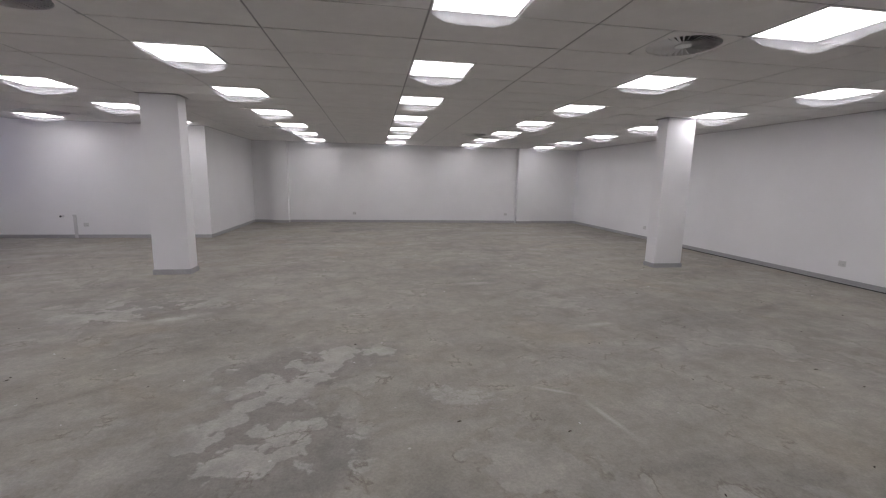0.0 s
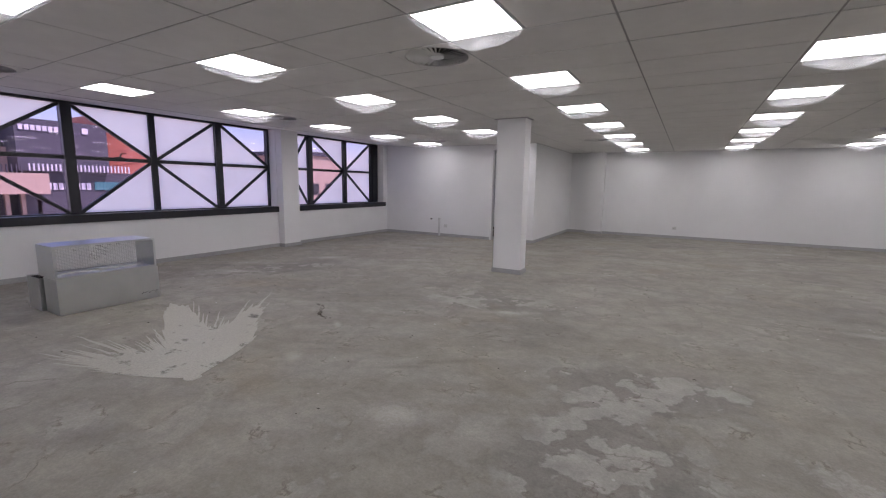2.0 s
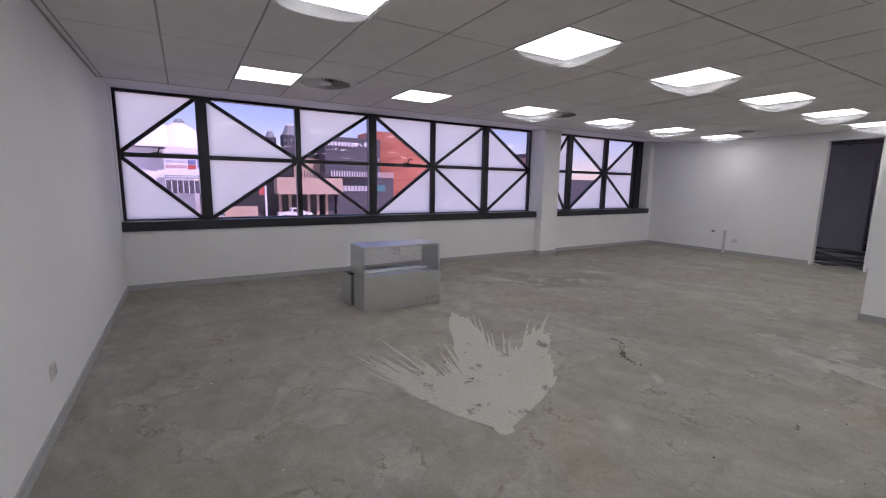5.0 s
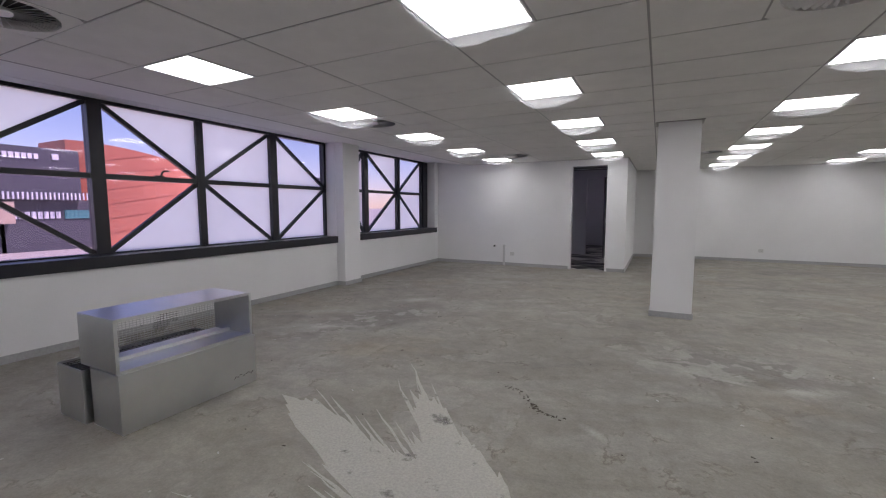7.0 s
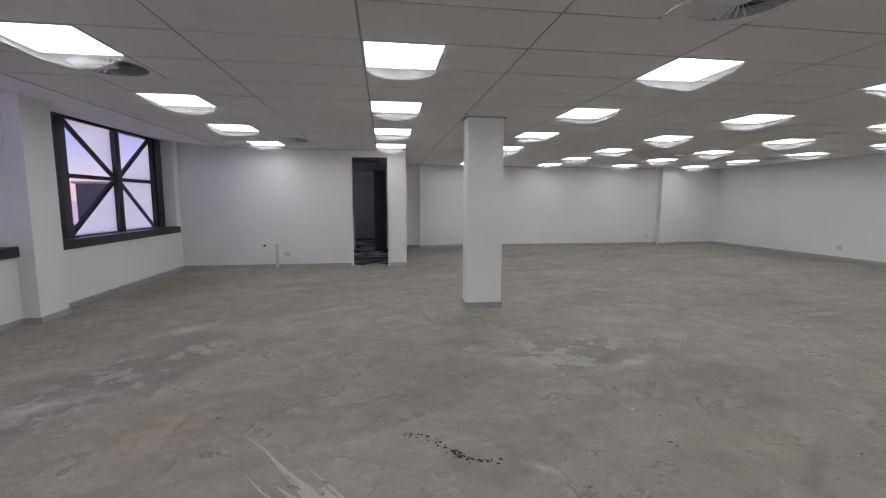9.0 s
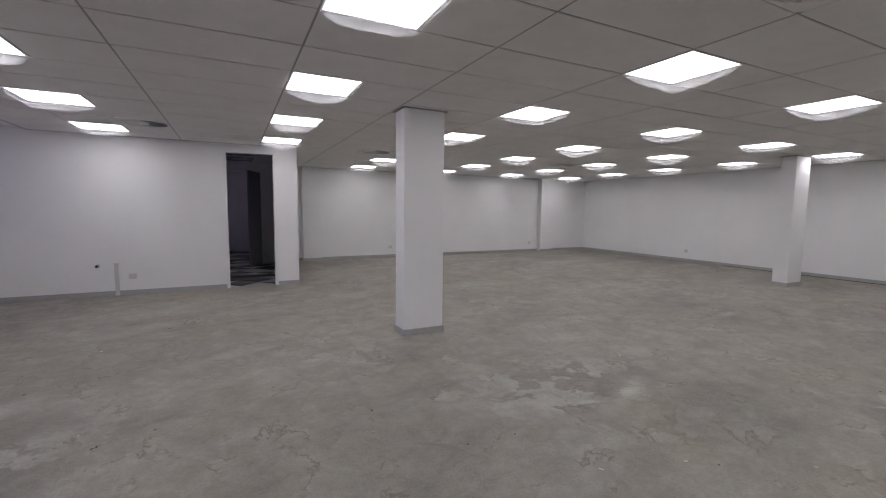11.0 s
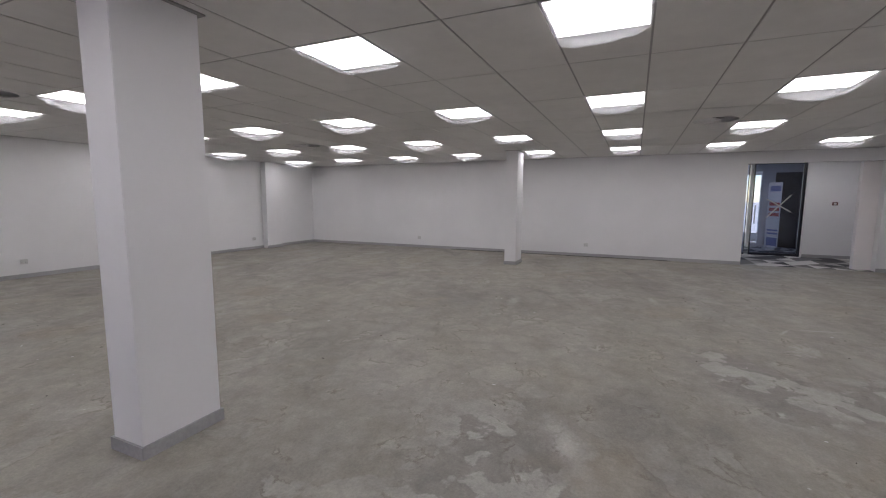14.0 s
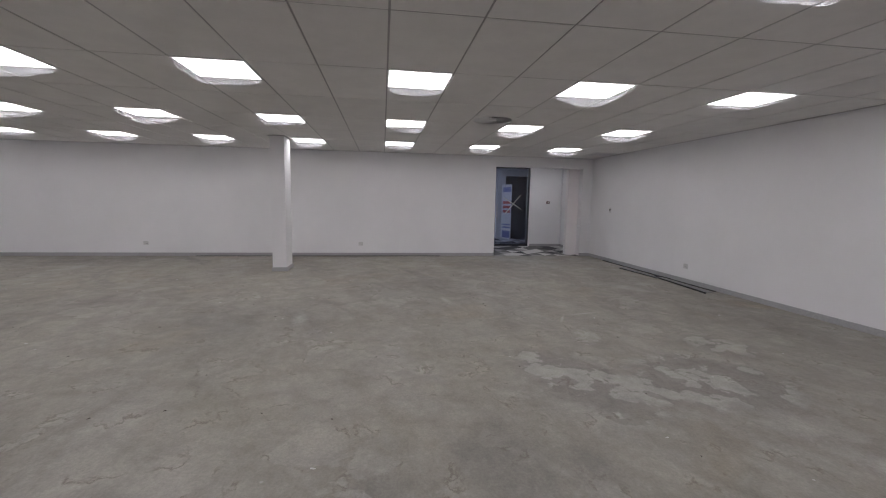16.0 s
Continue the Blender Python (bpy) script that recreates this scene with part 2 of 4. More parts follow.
SCREED = broken("pale_levelling_screed", (0.50, 0.49, 0.44), 6.0, 0.27, 0.42, 0.92)


# ---- geometry helpers ----
def box_into(bm, x0, y0, z0, x1, y1, z1):
    v = [bm.verts.new((x, y, z)) for x in (x0, x1) for y in (y0, y1) for z in (z0, z1)]
    for f in ((0, 1, 3, 2), (4, 6, 7, 5), (0, 4, 5, 1), (2, 3, 7, 6), (0, 2, 6, 4), (1, 5, 7, 3)):
        bm.faces.new([v[i] for i in f])
    return v


def solid(name, bm, mat, bevel=0.0, smooth=False):
    if bevel:
        bmesh.ops.bevel(bm, geom=list(bm.edges), offset=bevel, segments=2, affect="EDGES", clamp_overlap=True)
    bmesh.ops.recalc_face_normals(bm, faces=bm.faces)
    me = bpy.data.meshes.new(name)
    bm.to_mesh(me)
    bm.free()
    me.materials.append(mat)
    if smooth:
        for p in me.polygons:
            p.use_smooth = True
    return new(name, me)


def part(name, bm, mat, parent, label="", bevel=0.0, smooth=False):
    ob = solid(name, bm, mat, bevel, smooth)
    ob.parent = parent
    return tagged(ob, label) if label else ob


def block(x0, y0, z0, x1, y1, z1):
    bm = bmesh.new()
    box_into(bm, x0, y0, z0, x1, y1, z1)
    return bm


def bar(a, b, width, depth, axis=(1, 0, 0)):
    """A straight bar of rectangular section from a to b; its depth lies along axis."""
    a, b, axis = Vector(a), Vector(b), Vector(axis)
    side = (b - a).cross(axis).normalized() * width / 2
    bm = bmesh.new()
    v = [bm.verts.new(p + s * side + d * axis * depth / 2) for p in (a, b) for s in (-1, 1) for d in (-1, 1)]
    for f in ((0, 1, 3, 2), (4, 6, 7, 5), (0, 4, 5, 1), (2, 3, 7, 6), (0, 2, 6, 4), (1, 5, 7, 3)):
        bm.faces.new([v[i] for i in f])
    return bm


def rod(a, b, r, n=10):
    a, b = Vector(a), Vector(b)
    bm = bmesh.new()
    m = Matrix.Translation((a + b) / 2) @ (b - a).to_track_quat("Z", "Y").to_matrix().to_4x4()
    bmesh.ops.create_cone(bm, cap_ends=True, segments=n, radius1=r, radius2=r, depth=(b - a).length, matrix=m)
    return bm


def prism(points, x0, x1):
    """A flat plate between x0 and x1 with the outline points (y, z)."""
    bm = bmesh.new()
    a, b = ([bm.verts.new((x, y, z)) for y, z in points] for x in (x0, x1))
    bm.faces.new(a)
    bm.faces.new(b[::-1])
    for i in range(len(points)):
        j = (i + 1) % len(points)
        bm.faces.new((a[i], a[j], b[j], b[i]))
    return bm


def empty(name, x=0, y=0, z=0):
    ob = new(name)
    ob.empty_display_size = 0.2
    ob.matrix_world = pose(x, y, z)
    return ob


def structure(ob, label, category):
    return tagged(ob, label, category, kind="structure")


def wall(name, along, at, thick, start, end, holes, label, z0=0.0, z1=3.1, mat=None):
    """A wall along x or y whose room face stands at `at`; thick is signed, away from the room. holes: (from, to, bottom, top)."""
    bm = bmesh.new()

    def piece(a, b, lo, hi):
        if b - a < 1e-4 or hi - lo < 1e-4:
            return
        p, q = sorted((at, at + thick))
        box_into(bm, *((a, p, lo, b, q, hi) if along == "x" else (p, a, lo, q, b, hi)))
    mark = start
    for a, b, lo, hi in sorted(holes):
        piece(mark, a, z0, z1)
        piece(a, b, z0, lo)
        piece(a, b, hi, z1)
        mark = b
    piece(mark, end, z0, z1)
    return structure(solid(name, bm, mat or WALL), label, "wall")


# ---- the room ----
floor = structure(solid("floor", block(X_W - 0.3, Y_S - 0.2, -0.3, X_E, Y_N + 0.3, 0.0), CONCRETE), "bare grey concrete floor with pale screed patches and stains", "floor")

WIN_1, WIN_2 = (-0.45, 6.79), (7.36, 10.72)
SILL, HEAD = 0.89, 2.655
wall("wall_west", "y", X_W, -0.36, Y_S - 0.2, Y_D + 0.15, [(*WIN_1, SILL, HEAD), (*WIN_2, SILL, HEAD)], "white painted outer wall under the long windows")
wall("wall_south", "x", Y_S, -0.2, X_W, X_E + 0.2, [], "plain white painted wall")
ENT = (-0.18, 2.173, 2.30)
wall("wall_east", "y", X_E, 0.2, Y_S, Y_N + 0.2, [(ENT[0], ENT[1], 0.0, ENT[2])], "white painted wall with the entrance opening")
wall("wall_north", "x", Y_N, 0.2, X_J - 0.2, X_E, [], "plain white painted end wall")
DOOR = (-4.84, -4.035, 2.43)
wall("wall_doorway", "x", Y_D, 0.12, X_W, X_J, [(DOOR[0], DOOR[1], 0.0, DOOR[2])], "white painted partition with an open doorway")
wall("wall_corner", "y", X_J, -0.12, Y_D + 0.12, Y_N, [], "white painted side of the partition")

# pilasters
for x0, x1 in ((-3.04, -2.55), (5.07, 5.62)):
    structure(solid("pilaster", block(x0, Y_N - 0.19, 0, x1, Y_N, 2.7), WALL), "white painted pilaster on the end wall", "pilaster")
structure(solid("pilaster", block(X_W, 6.80, 0, -8.18, 7.26, 2.72), WALL), "white painted pilaster between the windows", "pilaster")

# skirting boards
def skirting(x0, y0, x1, y1):
    bm = block(x0, y0, 0, x1, y1, 0.075)
    ob = solid("baseboard", bm, SKIRT)
    return structure(ob, "grey painted skirting board, scuffed", "baseboard")


S = 0.014
skirting(X_W, Y_S, X_E, Y_S + S)
skirting(X_W, Y_S + S, X_W + S, 6.80)
skirting(X_W + S, 6.80 - S, -8.18 + S, 6.80)
skirting(-8.18, 6.80, -8.18 + S, 7.26 + S)
skirting(X_W + S, 7.26, -8.18, 7.26 + S)
skirting(X_W, 7.26 + S, X_W + S, Y_D)
skirting(X_W + S, Y_D - S, DOOR[0] - 0.03, Y_D)
skirting(DOOR[1] + 0.03, Y_D - S, X_J + S, Y_D)
skirting(X_J, Y_D, X_J + S, Y_N)
skirting(X_J + S, Y_N - S, -3.04, Y_N)
skirting(-3.04 - S, Y_N - 0.19 - S, -2.55 + S, Y_N - 0.19)
skirting(-2.55, Y_N - S, 5.07, Y_N)
skirting(5.07 - S, Y_N - 0.19 - S, 5.62 + S, Y_N - 0.19)
skirting(5.62, Y_N - S, X_E, Y_N)
skirting(X_E - S, ENT[1], X_E, Y_N - S)
skirting(X_E - S, Y_S + S, X_E, ENT[0])

# columns
for x0, y0, x1, y1 in ((-3.035, 6.894, -2.545, 7.165), (5.017, 6.871, 5.541, 7.13)):
    col = solid("column", block(x0, y0, 0, x1, y1, 2.7), WALL, 0.004)
    structure(col, "white painted rectangular concrete column with grey skirting", "column")
    bm = block(x0 - S, y0 - S, 0, x1 + S, y1 + S, 0.075)
    structure(solid("baseboard", bm, SKIRT), "grey skirting round the column", "baseboard")
    bm = bmesh.new()
    e = 0.03
    for b in ((x0 - e, y0 - e, x1 + e, y0), (x0 - e, y1, x1 + e, y1 + e), (x0 - e, y0, x0, y1), (x1, y0, x1 + e, y1)):
        box_into(bm, b[0], b[1], CEIL - 0.012, b[2], b[3], CEIL - 0.002)
    structure(solid("trim", bm, TBAR), "grey edge angle where the column meets the ceiling", "trim")

# ---- ceiling ----
CX0, CY0 = LIGHT_X - 0.3, LIGHT_Y - 0.3
TILE_W = -7.45
lights = []
for i in range(-1, 5):
    for j in range(-2, 6):
        if i < 1 and j > 3:
            continue
        lights.append((i, j))
LIGHT_CELLS = {(4 * i, 3 * j) for i, j in lights}
VENTS = [(3, -2), (3, 10), (11, -2), (11, 10), (-4, -5), (-4, 1), (-3, 8)]
GRILLES = [(17, -8), (1, -7)]
HOLES = LIGHT_CELLS | set(VENTS) | set(GRILLES)


def cell_at(k, l):
    return CX0 + 0.6 * k, CY0 + 0.6 * l


def ceiling():
    bm = bmesh.new()
    g = 0.008

    def tile(x0, y0, x1, y1):
        x0, y0, x1, y1 = max(x0, TILE_W), max(y0, Y_S), min(x1, X_E), min(y1, Y_N)
        if x1 - x0 > 0.03 and y1 - y0 > 0.03:
            lift = random.uniform(-0.0012, 0.0012)
            box_into(bm, x0 + g, y0 + g, CEIL + lift, x1 - g, y1 - g, CEIL + 0.02)
    for p in range(-4, 11):
        for l in range(-9, 18):
            k = 2 * p
            x, y = cell_at(k, l)
            if y > Y_D and x + 1.2 < X_J + 0.01:
                continue
            a, b = (k, l) in HOLES, (k + 1, l) in HOLES
            if not a and not b:
                tile(x, y, x + 1.2, y + 0.6)
            elif a != b:
                tile(*((x + 0.6, y, x + 1.2, y + 0.6) if a else (x, y, x + 0.6, y + 0.6)))
    return bm


bm = ceiling()
structure(solid("ceiling", bm, TILE), "suspended ceiling of off-white tiles in a grid", "ceiling")


def grid_bars():
    bm = bmesh.new()
    h = 0.0075
    x = CX0 - 1.2 * 3
    while x < X_E:
        if x > TILE_W:
            box_into(bm, x - h, Y_S, CEIL + 0.003, x + h, Y_N, CEIL + 0.03)
        x += 1.2
    y = CY0 - 0.6 * 8
    while y < Y_N:
        box_into(bm, TILE_W, y - h, CEIL + 0.004, X_E, y + h, CEIL + 0.031)
        y += 0.6
    for k, l in HOLES:
        x, y = cell_at(k + (1 if k % 2 == 0 else 0), l)
        box_into(bm, x - h, y + h, CEIL + 0.003, x + h, y + 0.6 - h, CEIL + 0.03)
    box_into(bm, TILE_W, Y_S, CEIL - 0.002, TILE_W + 0.02, Y_D, CEIL + 0.004)
    for a in ((TILE_W, Y_S, X_E, Y_S + 0.018), (X_E - 0.018, Y_S + 0.018, X_E, Y_N), (X_J, Y_N - 0.018, X_E - 0.018, Y_N), (X_J, Y_D, X_J + 0.018, Y_N - 0.018), (TILE_W, Y_D - 0.018, X_J, Y_D)):
        box_into(bm, a[0], a[1], CEIL - 0.003, a[2], a[3], CEIL + 0.002)
    return bm


structure(solid("ceiling_grid", grid_bars(), TBAR), "grey metal grid of the suspended ceiling", "ceiling grid")
# the plasterboard strip that rises from the tiles to the window head
bm = bmesh.new()
a = [bm.verts.new(p) for p in ((TILE_W, Y_S, CEIL + 0.004), (X_W - 0.02, Y_S, 2.66), (X_W - 0.02, Y_D, 2.66), (TILE_W, Y_D, CEIL + 0.004))]
b = [bm.verts.new(v.co + Vector((0, 0, 0.02))) for v in a]
bm.faces.new(a)
bm.faces.new(b)
for q in range(4):
    bm.faces.new((a[q], a[(q + 1) % 4], b[(q + 1) % 4], b[q]))
structure(solid("ceiling_edge", bm, PLASTER), "white plasterboard strip of ceiling along the windows", "ceiling")
# unseen slab, added to keep sun and sky out from above
structure(solid("roof", block(X_W - 0.36, Y_S - 0.2, 3.1, 16.0, 19.0, 3.4), ROOM_PAINT), "unseen flat slab added over the rooms to block the sun", "roof")


# ---- ceiling lights ----
def light_thing(seed, covered=True):
    rnd = random.Random(seed)
    ob = empty("ceiling_light", 0, 0, CEIL)
    bm = bmesh.new()
    r, w = 0.293, 0.012
    for b in ((-r, -r, r, -r + w), (-r, r - w, r, r), (-r, -r + w, -r + w, r - w), (r - w, -r + w, r, r - w)):
        box_into(bm, b[0], b[1], -0.004, b[2], b[3], 0.03)
    part("frame", bm, WHITE_METAL, ob, "white metal frame")
    part("diffuser", block(-r + w, -r + w, 0.0, r - w, r - w, 0.012), PANEL, ob, "brightly lit white panel")
    if covered:
        n = 16
        bm = bmesh.new()
        lowx, lowy = rnd.uniform(-0.75, 0.75), rnd.uniform(-0.75, 0.75)
        sag = rnd.uniform(0.10, 0.17)
        ph = rnd.uniform(0, 6)
        grid = []
        for a in range(n + 1):
            row = []
            for b in range(n + 1):
                u, v = 2 * a / n - 1, 2 * b / n - 1
                # a bag that hangs from its four edges to one low spot
                hang = min((1 - u) / (1 - lowx), (1 + u) / (1 + lowx), (1 - v) / (1 - lowy), (1 + v) / (1 + lowy), 1.0)
                crease = 0.10 * math.sin(9 * u + 5 * v + ph) + 0.08 * math.sin(13 * v - 7 * u + 2 * ph)
                z = -0.006 - sag * hang ** 0.55 * (1 + crease * (1 - hang))
                if abs(u) == 1 or abs(v) == 1:
                    z = -0.006 - max(0.0, rnd.uniform(-0.012, 0.016))
                s = 0.30 + (0.008 * math.sin(6 * (u + v) + ph) if abs(u) == 1 or abs(v) == 1 else 0)
                row.append(bm.verts.new((u * s, v * s, z)))
            grid.append(row)
        for a in range(n):
            for b in range(n):
                bm.faces.new((grid[a][b], grid[a + 1][b], grid[a + 1][b + 1], grid[a][b + 1]))
        part("plastic_cover", bm, PLASTIC, ob, "loose clear plastic sheet sagging under the panel", smooth=True)
    return tagged(ob, "square ceiling light wrapped in sagging clear plastic" if covered else "square flush ceiling light, bare and lit", "ceiling light", "lights in the ceiling grid")


BARE = {(-1, -2), (-1, -1)}
kinds = {}
for n_light, (i, j) in enumerate(lights):
    key = "bare" if (i, j) in BARE else (i * 5 + j * 3) % 7
    m = pose(LIGHT_X + 2.4 * i, LIGHT_Y + 1.8 * j, CEIL, 0, 0, 0)
    if key in kinds:
        copy_thing(kinds[key], m)
    else:
        kinds[key] = light_thing(n_light + 3, key != "bare")
        kinds[key].matrix_world = m


# ---- air diffusers ----
def vent():
    ob = empty("ceiling_vent", 0, 0, CEIL)
    bm = bmesh.new()
    n, r0, h = 48, 0.274, 0.297
    outer, inner, lip = [], [], []
    for q in range(n):
        a = 2 * math.pi * (q + 0.5) / n
        c, s = math.cos(a), math.sin(a)
        k = h / max(abs(c), abs(s))
        outer.append(bm.verts.new((c * k, s * k, -0.002)))
        inner.append(bm.verts.new((c * r0, s * r0, -0.004)))
        lip.append(bm.verts.new((c * r0 * 0.98, s * r0 * 0.98, 0.05)))
    for q in range(n):
        p = (q + 1) % n
        bm.faces.new((outer[q], outer[p], inner[p], inner[q]))
        bm.faces.new((inner[q], inner[p], lip[p], lip[q]))
    part("face_plate", bm, TILE, ob, "square white face plate")
    # black disc stands in for the shade inside the duct
    bm = bmesh.new()
    bmesh.ops.create_cone(bm, cap_ends=True, segments=40, radius1=r0, radius2=r0, depth=0.01, matrix=Matrix.Translation((0, 0, 0.055)))
    part("backing", bm, DARK, ob, "black disc for the shade behind the blades")
    bm = bmesh.new()
    bmesh.ops.create_cone(bm, cap_ends=True, segments=32, radius1=0.062, radius2=0.07, depth=0.02, matrix=Matrix.Translation((0, 0, 0.006)))
    part("hub", bm, WHITE_METAL, ob)
    me = None
    for q in range(34):
        a = 360 / 34 * q
        if me is None:
            bm = bmesh.new()
            v = [bm.verts.new(p) for p in ((0.068, -0.003, 0.0), (0.270, -0.004, -0.002), (0.270, 0.012, 0.010), (0.068, 0.003, 0.005))]
            w = [bm.verts.new(u.co + Vector((0, 0.0015, 0.003))) for u in v]
            bm.faces.new(v)
            bm.faces.new(w[::-1])
            for e in range(4):
                bm.faces.new((v[e], v[(e + 1) % 4], w[(e + 1) % 4], w[e]))
            blade = part("blade", bm, WHITE_METAL, ob)
            me = blade.data
        else:
            blade = new("blade", me)
            blade.parent = ob
        blade.matrix_basis = pose(0, 0, 0, 0, 0, a)
    return tagged(ob, "round swirl air diffuser in a square white plate", "air vent", "swirl diffusers in the ceiling")


first = None
for k, l in VENTS:
    x, y = cell_at(k, l)
    m = pose(x + 0.3, y + 0.3, CEIL)
    if first:
        copy_thing(first, m)
    else:
        first = vent()
        first.matrix_world = m
for k, l in GRILLES:
    x, y = cell_at(k, l)
    g = empty("return_grille", x + 0.3, y + 0.3, CEIL)
    bm = bmesh.new()
    for b in ((-0.29, -0.29, 0.29, -0.26), (-0.29, 0.26, 0.29, 0.29), (-0.29, -0.26, -0.26, 0.26), (0.26, -0.26, 0.29, 0.26)):
        box_into(bm, b[0], b[1], -0.003, b[2], b[3], 0.02)
    part("frame", bm, WHITE_METAL, g)
    # black plate in place of the shade above the slats
    part("backing", block(-0.26, -0.26, 0.03, 0.26, 0.26, 0.035), DARK, g)
    for q in range(13):
        part("slat", bar((-0.26, -0.24 + 0.04 * q, 0.01), (0.26, -0.24 + 0.04 * q, 0.01), 0.003, 0.02, (0, 0.5, 0.86)), WHITE_METAL, g)
    tagged(g, "square slatted return air grille in the ceiling", "air vent")


# ---- windows ----
GX = -8.64          # plane of the glass


def window(name, y0, y1, mullions, braces, panes, handles, label):
    """mullions: (y, width); braces: (ya, za, yb, zb); panes: (clear or not, outline of y and z)."""
    ob = structure(empty(name, GX, y0, SILL), label, "window")

    def put(child_name, bm, mat, tag="", parent=None, bevel=0.0):
        child = part(child_name, bm, mat, parent or ob, tag, bevel)
        if parent is None:
            child.matrix_parent_inverse = ob.matrix_world.inverted()
        return child
    f = 0.06
    for b in ((y0, HEAD - 0.04, y1, HEAD), (y0, SILL, y1, SILL + 0.05)):
        put("window_frame", block(GX - 0.05, b[0], b[1], GX + 0.05, b[2], b[3]), BLACK)
    for b in ((y0, y0 + 0.035), (y1 - 0.05, y1)):
        put("window_frame", block(GX - 0.05, b[0], SILL + 0.05, GX + 0.05, b[1], HEAD - 0.04), BLACK)
    for y, w in mullions:
        put("mullion", block(GX - 0.05, y - w / 2, SILL + 0.05, GX + (0.07 if w > 0.1 else 0.045), y + w / 2, HEAD - 0.04), BLACK, bevel=0.004)
    stops = [(y0 + 0.035, 0)] + mullions + [(y1 - 0.05, 0)]
    for (a, wa), (b, wb) in zip(stops, stops[1:]):
        put("transom", block(GX - 0.035, a + wa / 2, TRANSOM - 0.03, GX + 0.035, b - wb / 2, TRANSOM + 0.03), BLACK)
    for ya, za, yb, zb in braces:
        put("brace", bar((GX + 0.012, ya, za), (GX + 0.012, yb, zb), 0.05, 0.05), BLACK)
    for clear, outline in panes:
        pane = put("pane", prism(outline, GX - 0.004, GX + 0.002), GLASS if clear else FROST, "clear glass" if clear else "frosted lilac-white film")
        if clear:
            pane.visible_shadow = False
    put("window_sill", block(GX + 0.05, y0 - 0.05 if y0 > 0 else y0, 0.80, X_W + 0.035, y1 + 0.08, 0.925), BLACK, "dark boxed sill", bevel=0.006)
    for y in handles:
        h = put("handle", block(GX + 0.035, y - 0.07, TRANSOM + 0.03, GX + 0.06, y + 0.05, TRANSOM + 0.045), BLACK, "dark window catch")
        s = part("lever", bar((GX + 0.06, y, TRANSOM + 0.04), (GX + 0.075, y + 0.02, TRANSOM + 0.10), 0.02, 0.015), BLACK, h)
        part("lever", bar((GX + 0.075, y + 0.02, TRANSOM + 0.10), (GX + 0.085, y + 0.09, TRANSOM + 0.105), 0.02, 0.015), BLACK, h)
    return ob


TRANSOM = 1.81
ZT, ZB, UP, DN = HEAD - 0.04, SILL + 0.05, TRANSOM + 0.03, TRANSOM - 0.03


def bay(a, b, rising, upper, lower):
    """One bay between a and b. rising: its upper brace climbs with y. upper, lower: which triangles are clear, the earlier y first."""
    if rising:
        braces = [(a, UP, b, ZT), (a, DN, b, ZB)]
        panes = [(upper[0], ((a, UP), (b, ZT), (a, ZT))), (upper[1], ((a, UP), (b, UP), (b, ZT))),
                 (lower[0], ((a, DN), (a, ZB), (b, ZB))), (lower[1], ((a, DN), (b, ZB), (b, DN)))]
    else:
        braces = [(a, ZT, b, UP), (a, ZB, b, DN)]
        panes = [(upper[0], ((a, UP), (b, UP), (a, ZT))), (upper[1], ((a, ZT), (b, UP), (b, ZT))),
                 (lower[0], ((a, ZB), (b, DN), (a, DN))), (lower[1], ((a, ZB), (b, ZB), (b, DN)))]
    return braces, panes


def bays(rows):
    br, pa = [], []
    for r in rows:
        b, p = bay(*r)
        br += b
        pa += p
    return br, pa


br, pa = bays([(-0.42, 0.48, True, (0, 1), (0, 1)), (0.62, 1.84, False, (0, 1), (0, 1)), (1.92, 3.06, True, (0, 1), (1, 1)),
               (3.20, 4.30, False, (1, 0), (1, 0)), (4.40, 5.51, True, (0, 0), (0, 0)), (5.64, 6.74, False, (0, 1), (0, 0))])
window("window_1", *WIN_1, [(0.55, 0.14), (1.88, 0.08), (3.13, 0.14), (4.35, 0.10), (5.575, 0.13)], br, pa, [0.0, 3.80], "long dark-framed window with diagonal braces and frosted panes")
br, pa = bays([(7.39, 7.93, True, (0, 0), (0, 0)), (8.08, 9.20, False, (1, 0), (1, 0)), (9.33, 10.36, True, (1, 0), (0, 0))])
window("window_2", *WIN_2, [(8.005, 0.15), (9.265, 0.13), (10.40, 0.08), (10.56, 0.22)], br, pa, [], "shorter dark-framed window with diagonal braces and frosted panes")


# ---- stray floor marks ----
def blotch(bm, cx, cy, radius_at, z, n=160):
    """A thin sheet of screed whose outline is radius_at(angle), with a thinned edge."""
    mid = bm.verts.new((cx, cy, z))
    inner, rim = [], []
    for q in range(n):
        a = 2 * math.pi * q / n
        r = radius_at(a)
        c, s = math.cos(a), math.sin(a)
        inner.append(bm.verts.new((cx + c * r * 0.97, cy + s * r * 0.97, z)))
        rim.append(bm.verts.new((cx + c * r, cy + s * r, 0.0004)))
    for q in range(n):
        p = (q + 1) % n
        bm.faces.new((mid, inner[q], inner[p]))
        bm.faces.new((inner[q], rim[q], rim[p], inner[p]))


SPLASH_EDGE = ((0, 0.03), (108, 0.06), (114, 0.85), (119, 1.0), (125, 1.4), (128, 1.85), (132, 2.0), (135, 1.45), (140, 1.25), (146, 1.30), (149, 1.7), (152, 2.25), (155, 2.4), (158, 1.95),
               (162, 1.25), (167, 0.92), (174, 0.92), (183, 1.05), (190, 1.15), (197, 0.95), (204, 0.7), (209, 0.42), (214, 0.08), (360, 0.03))


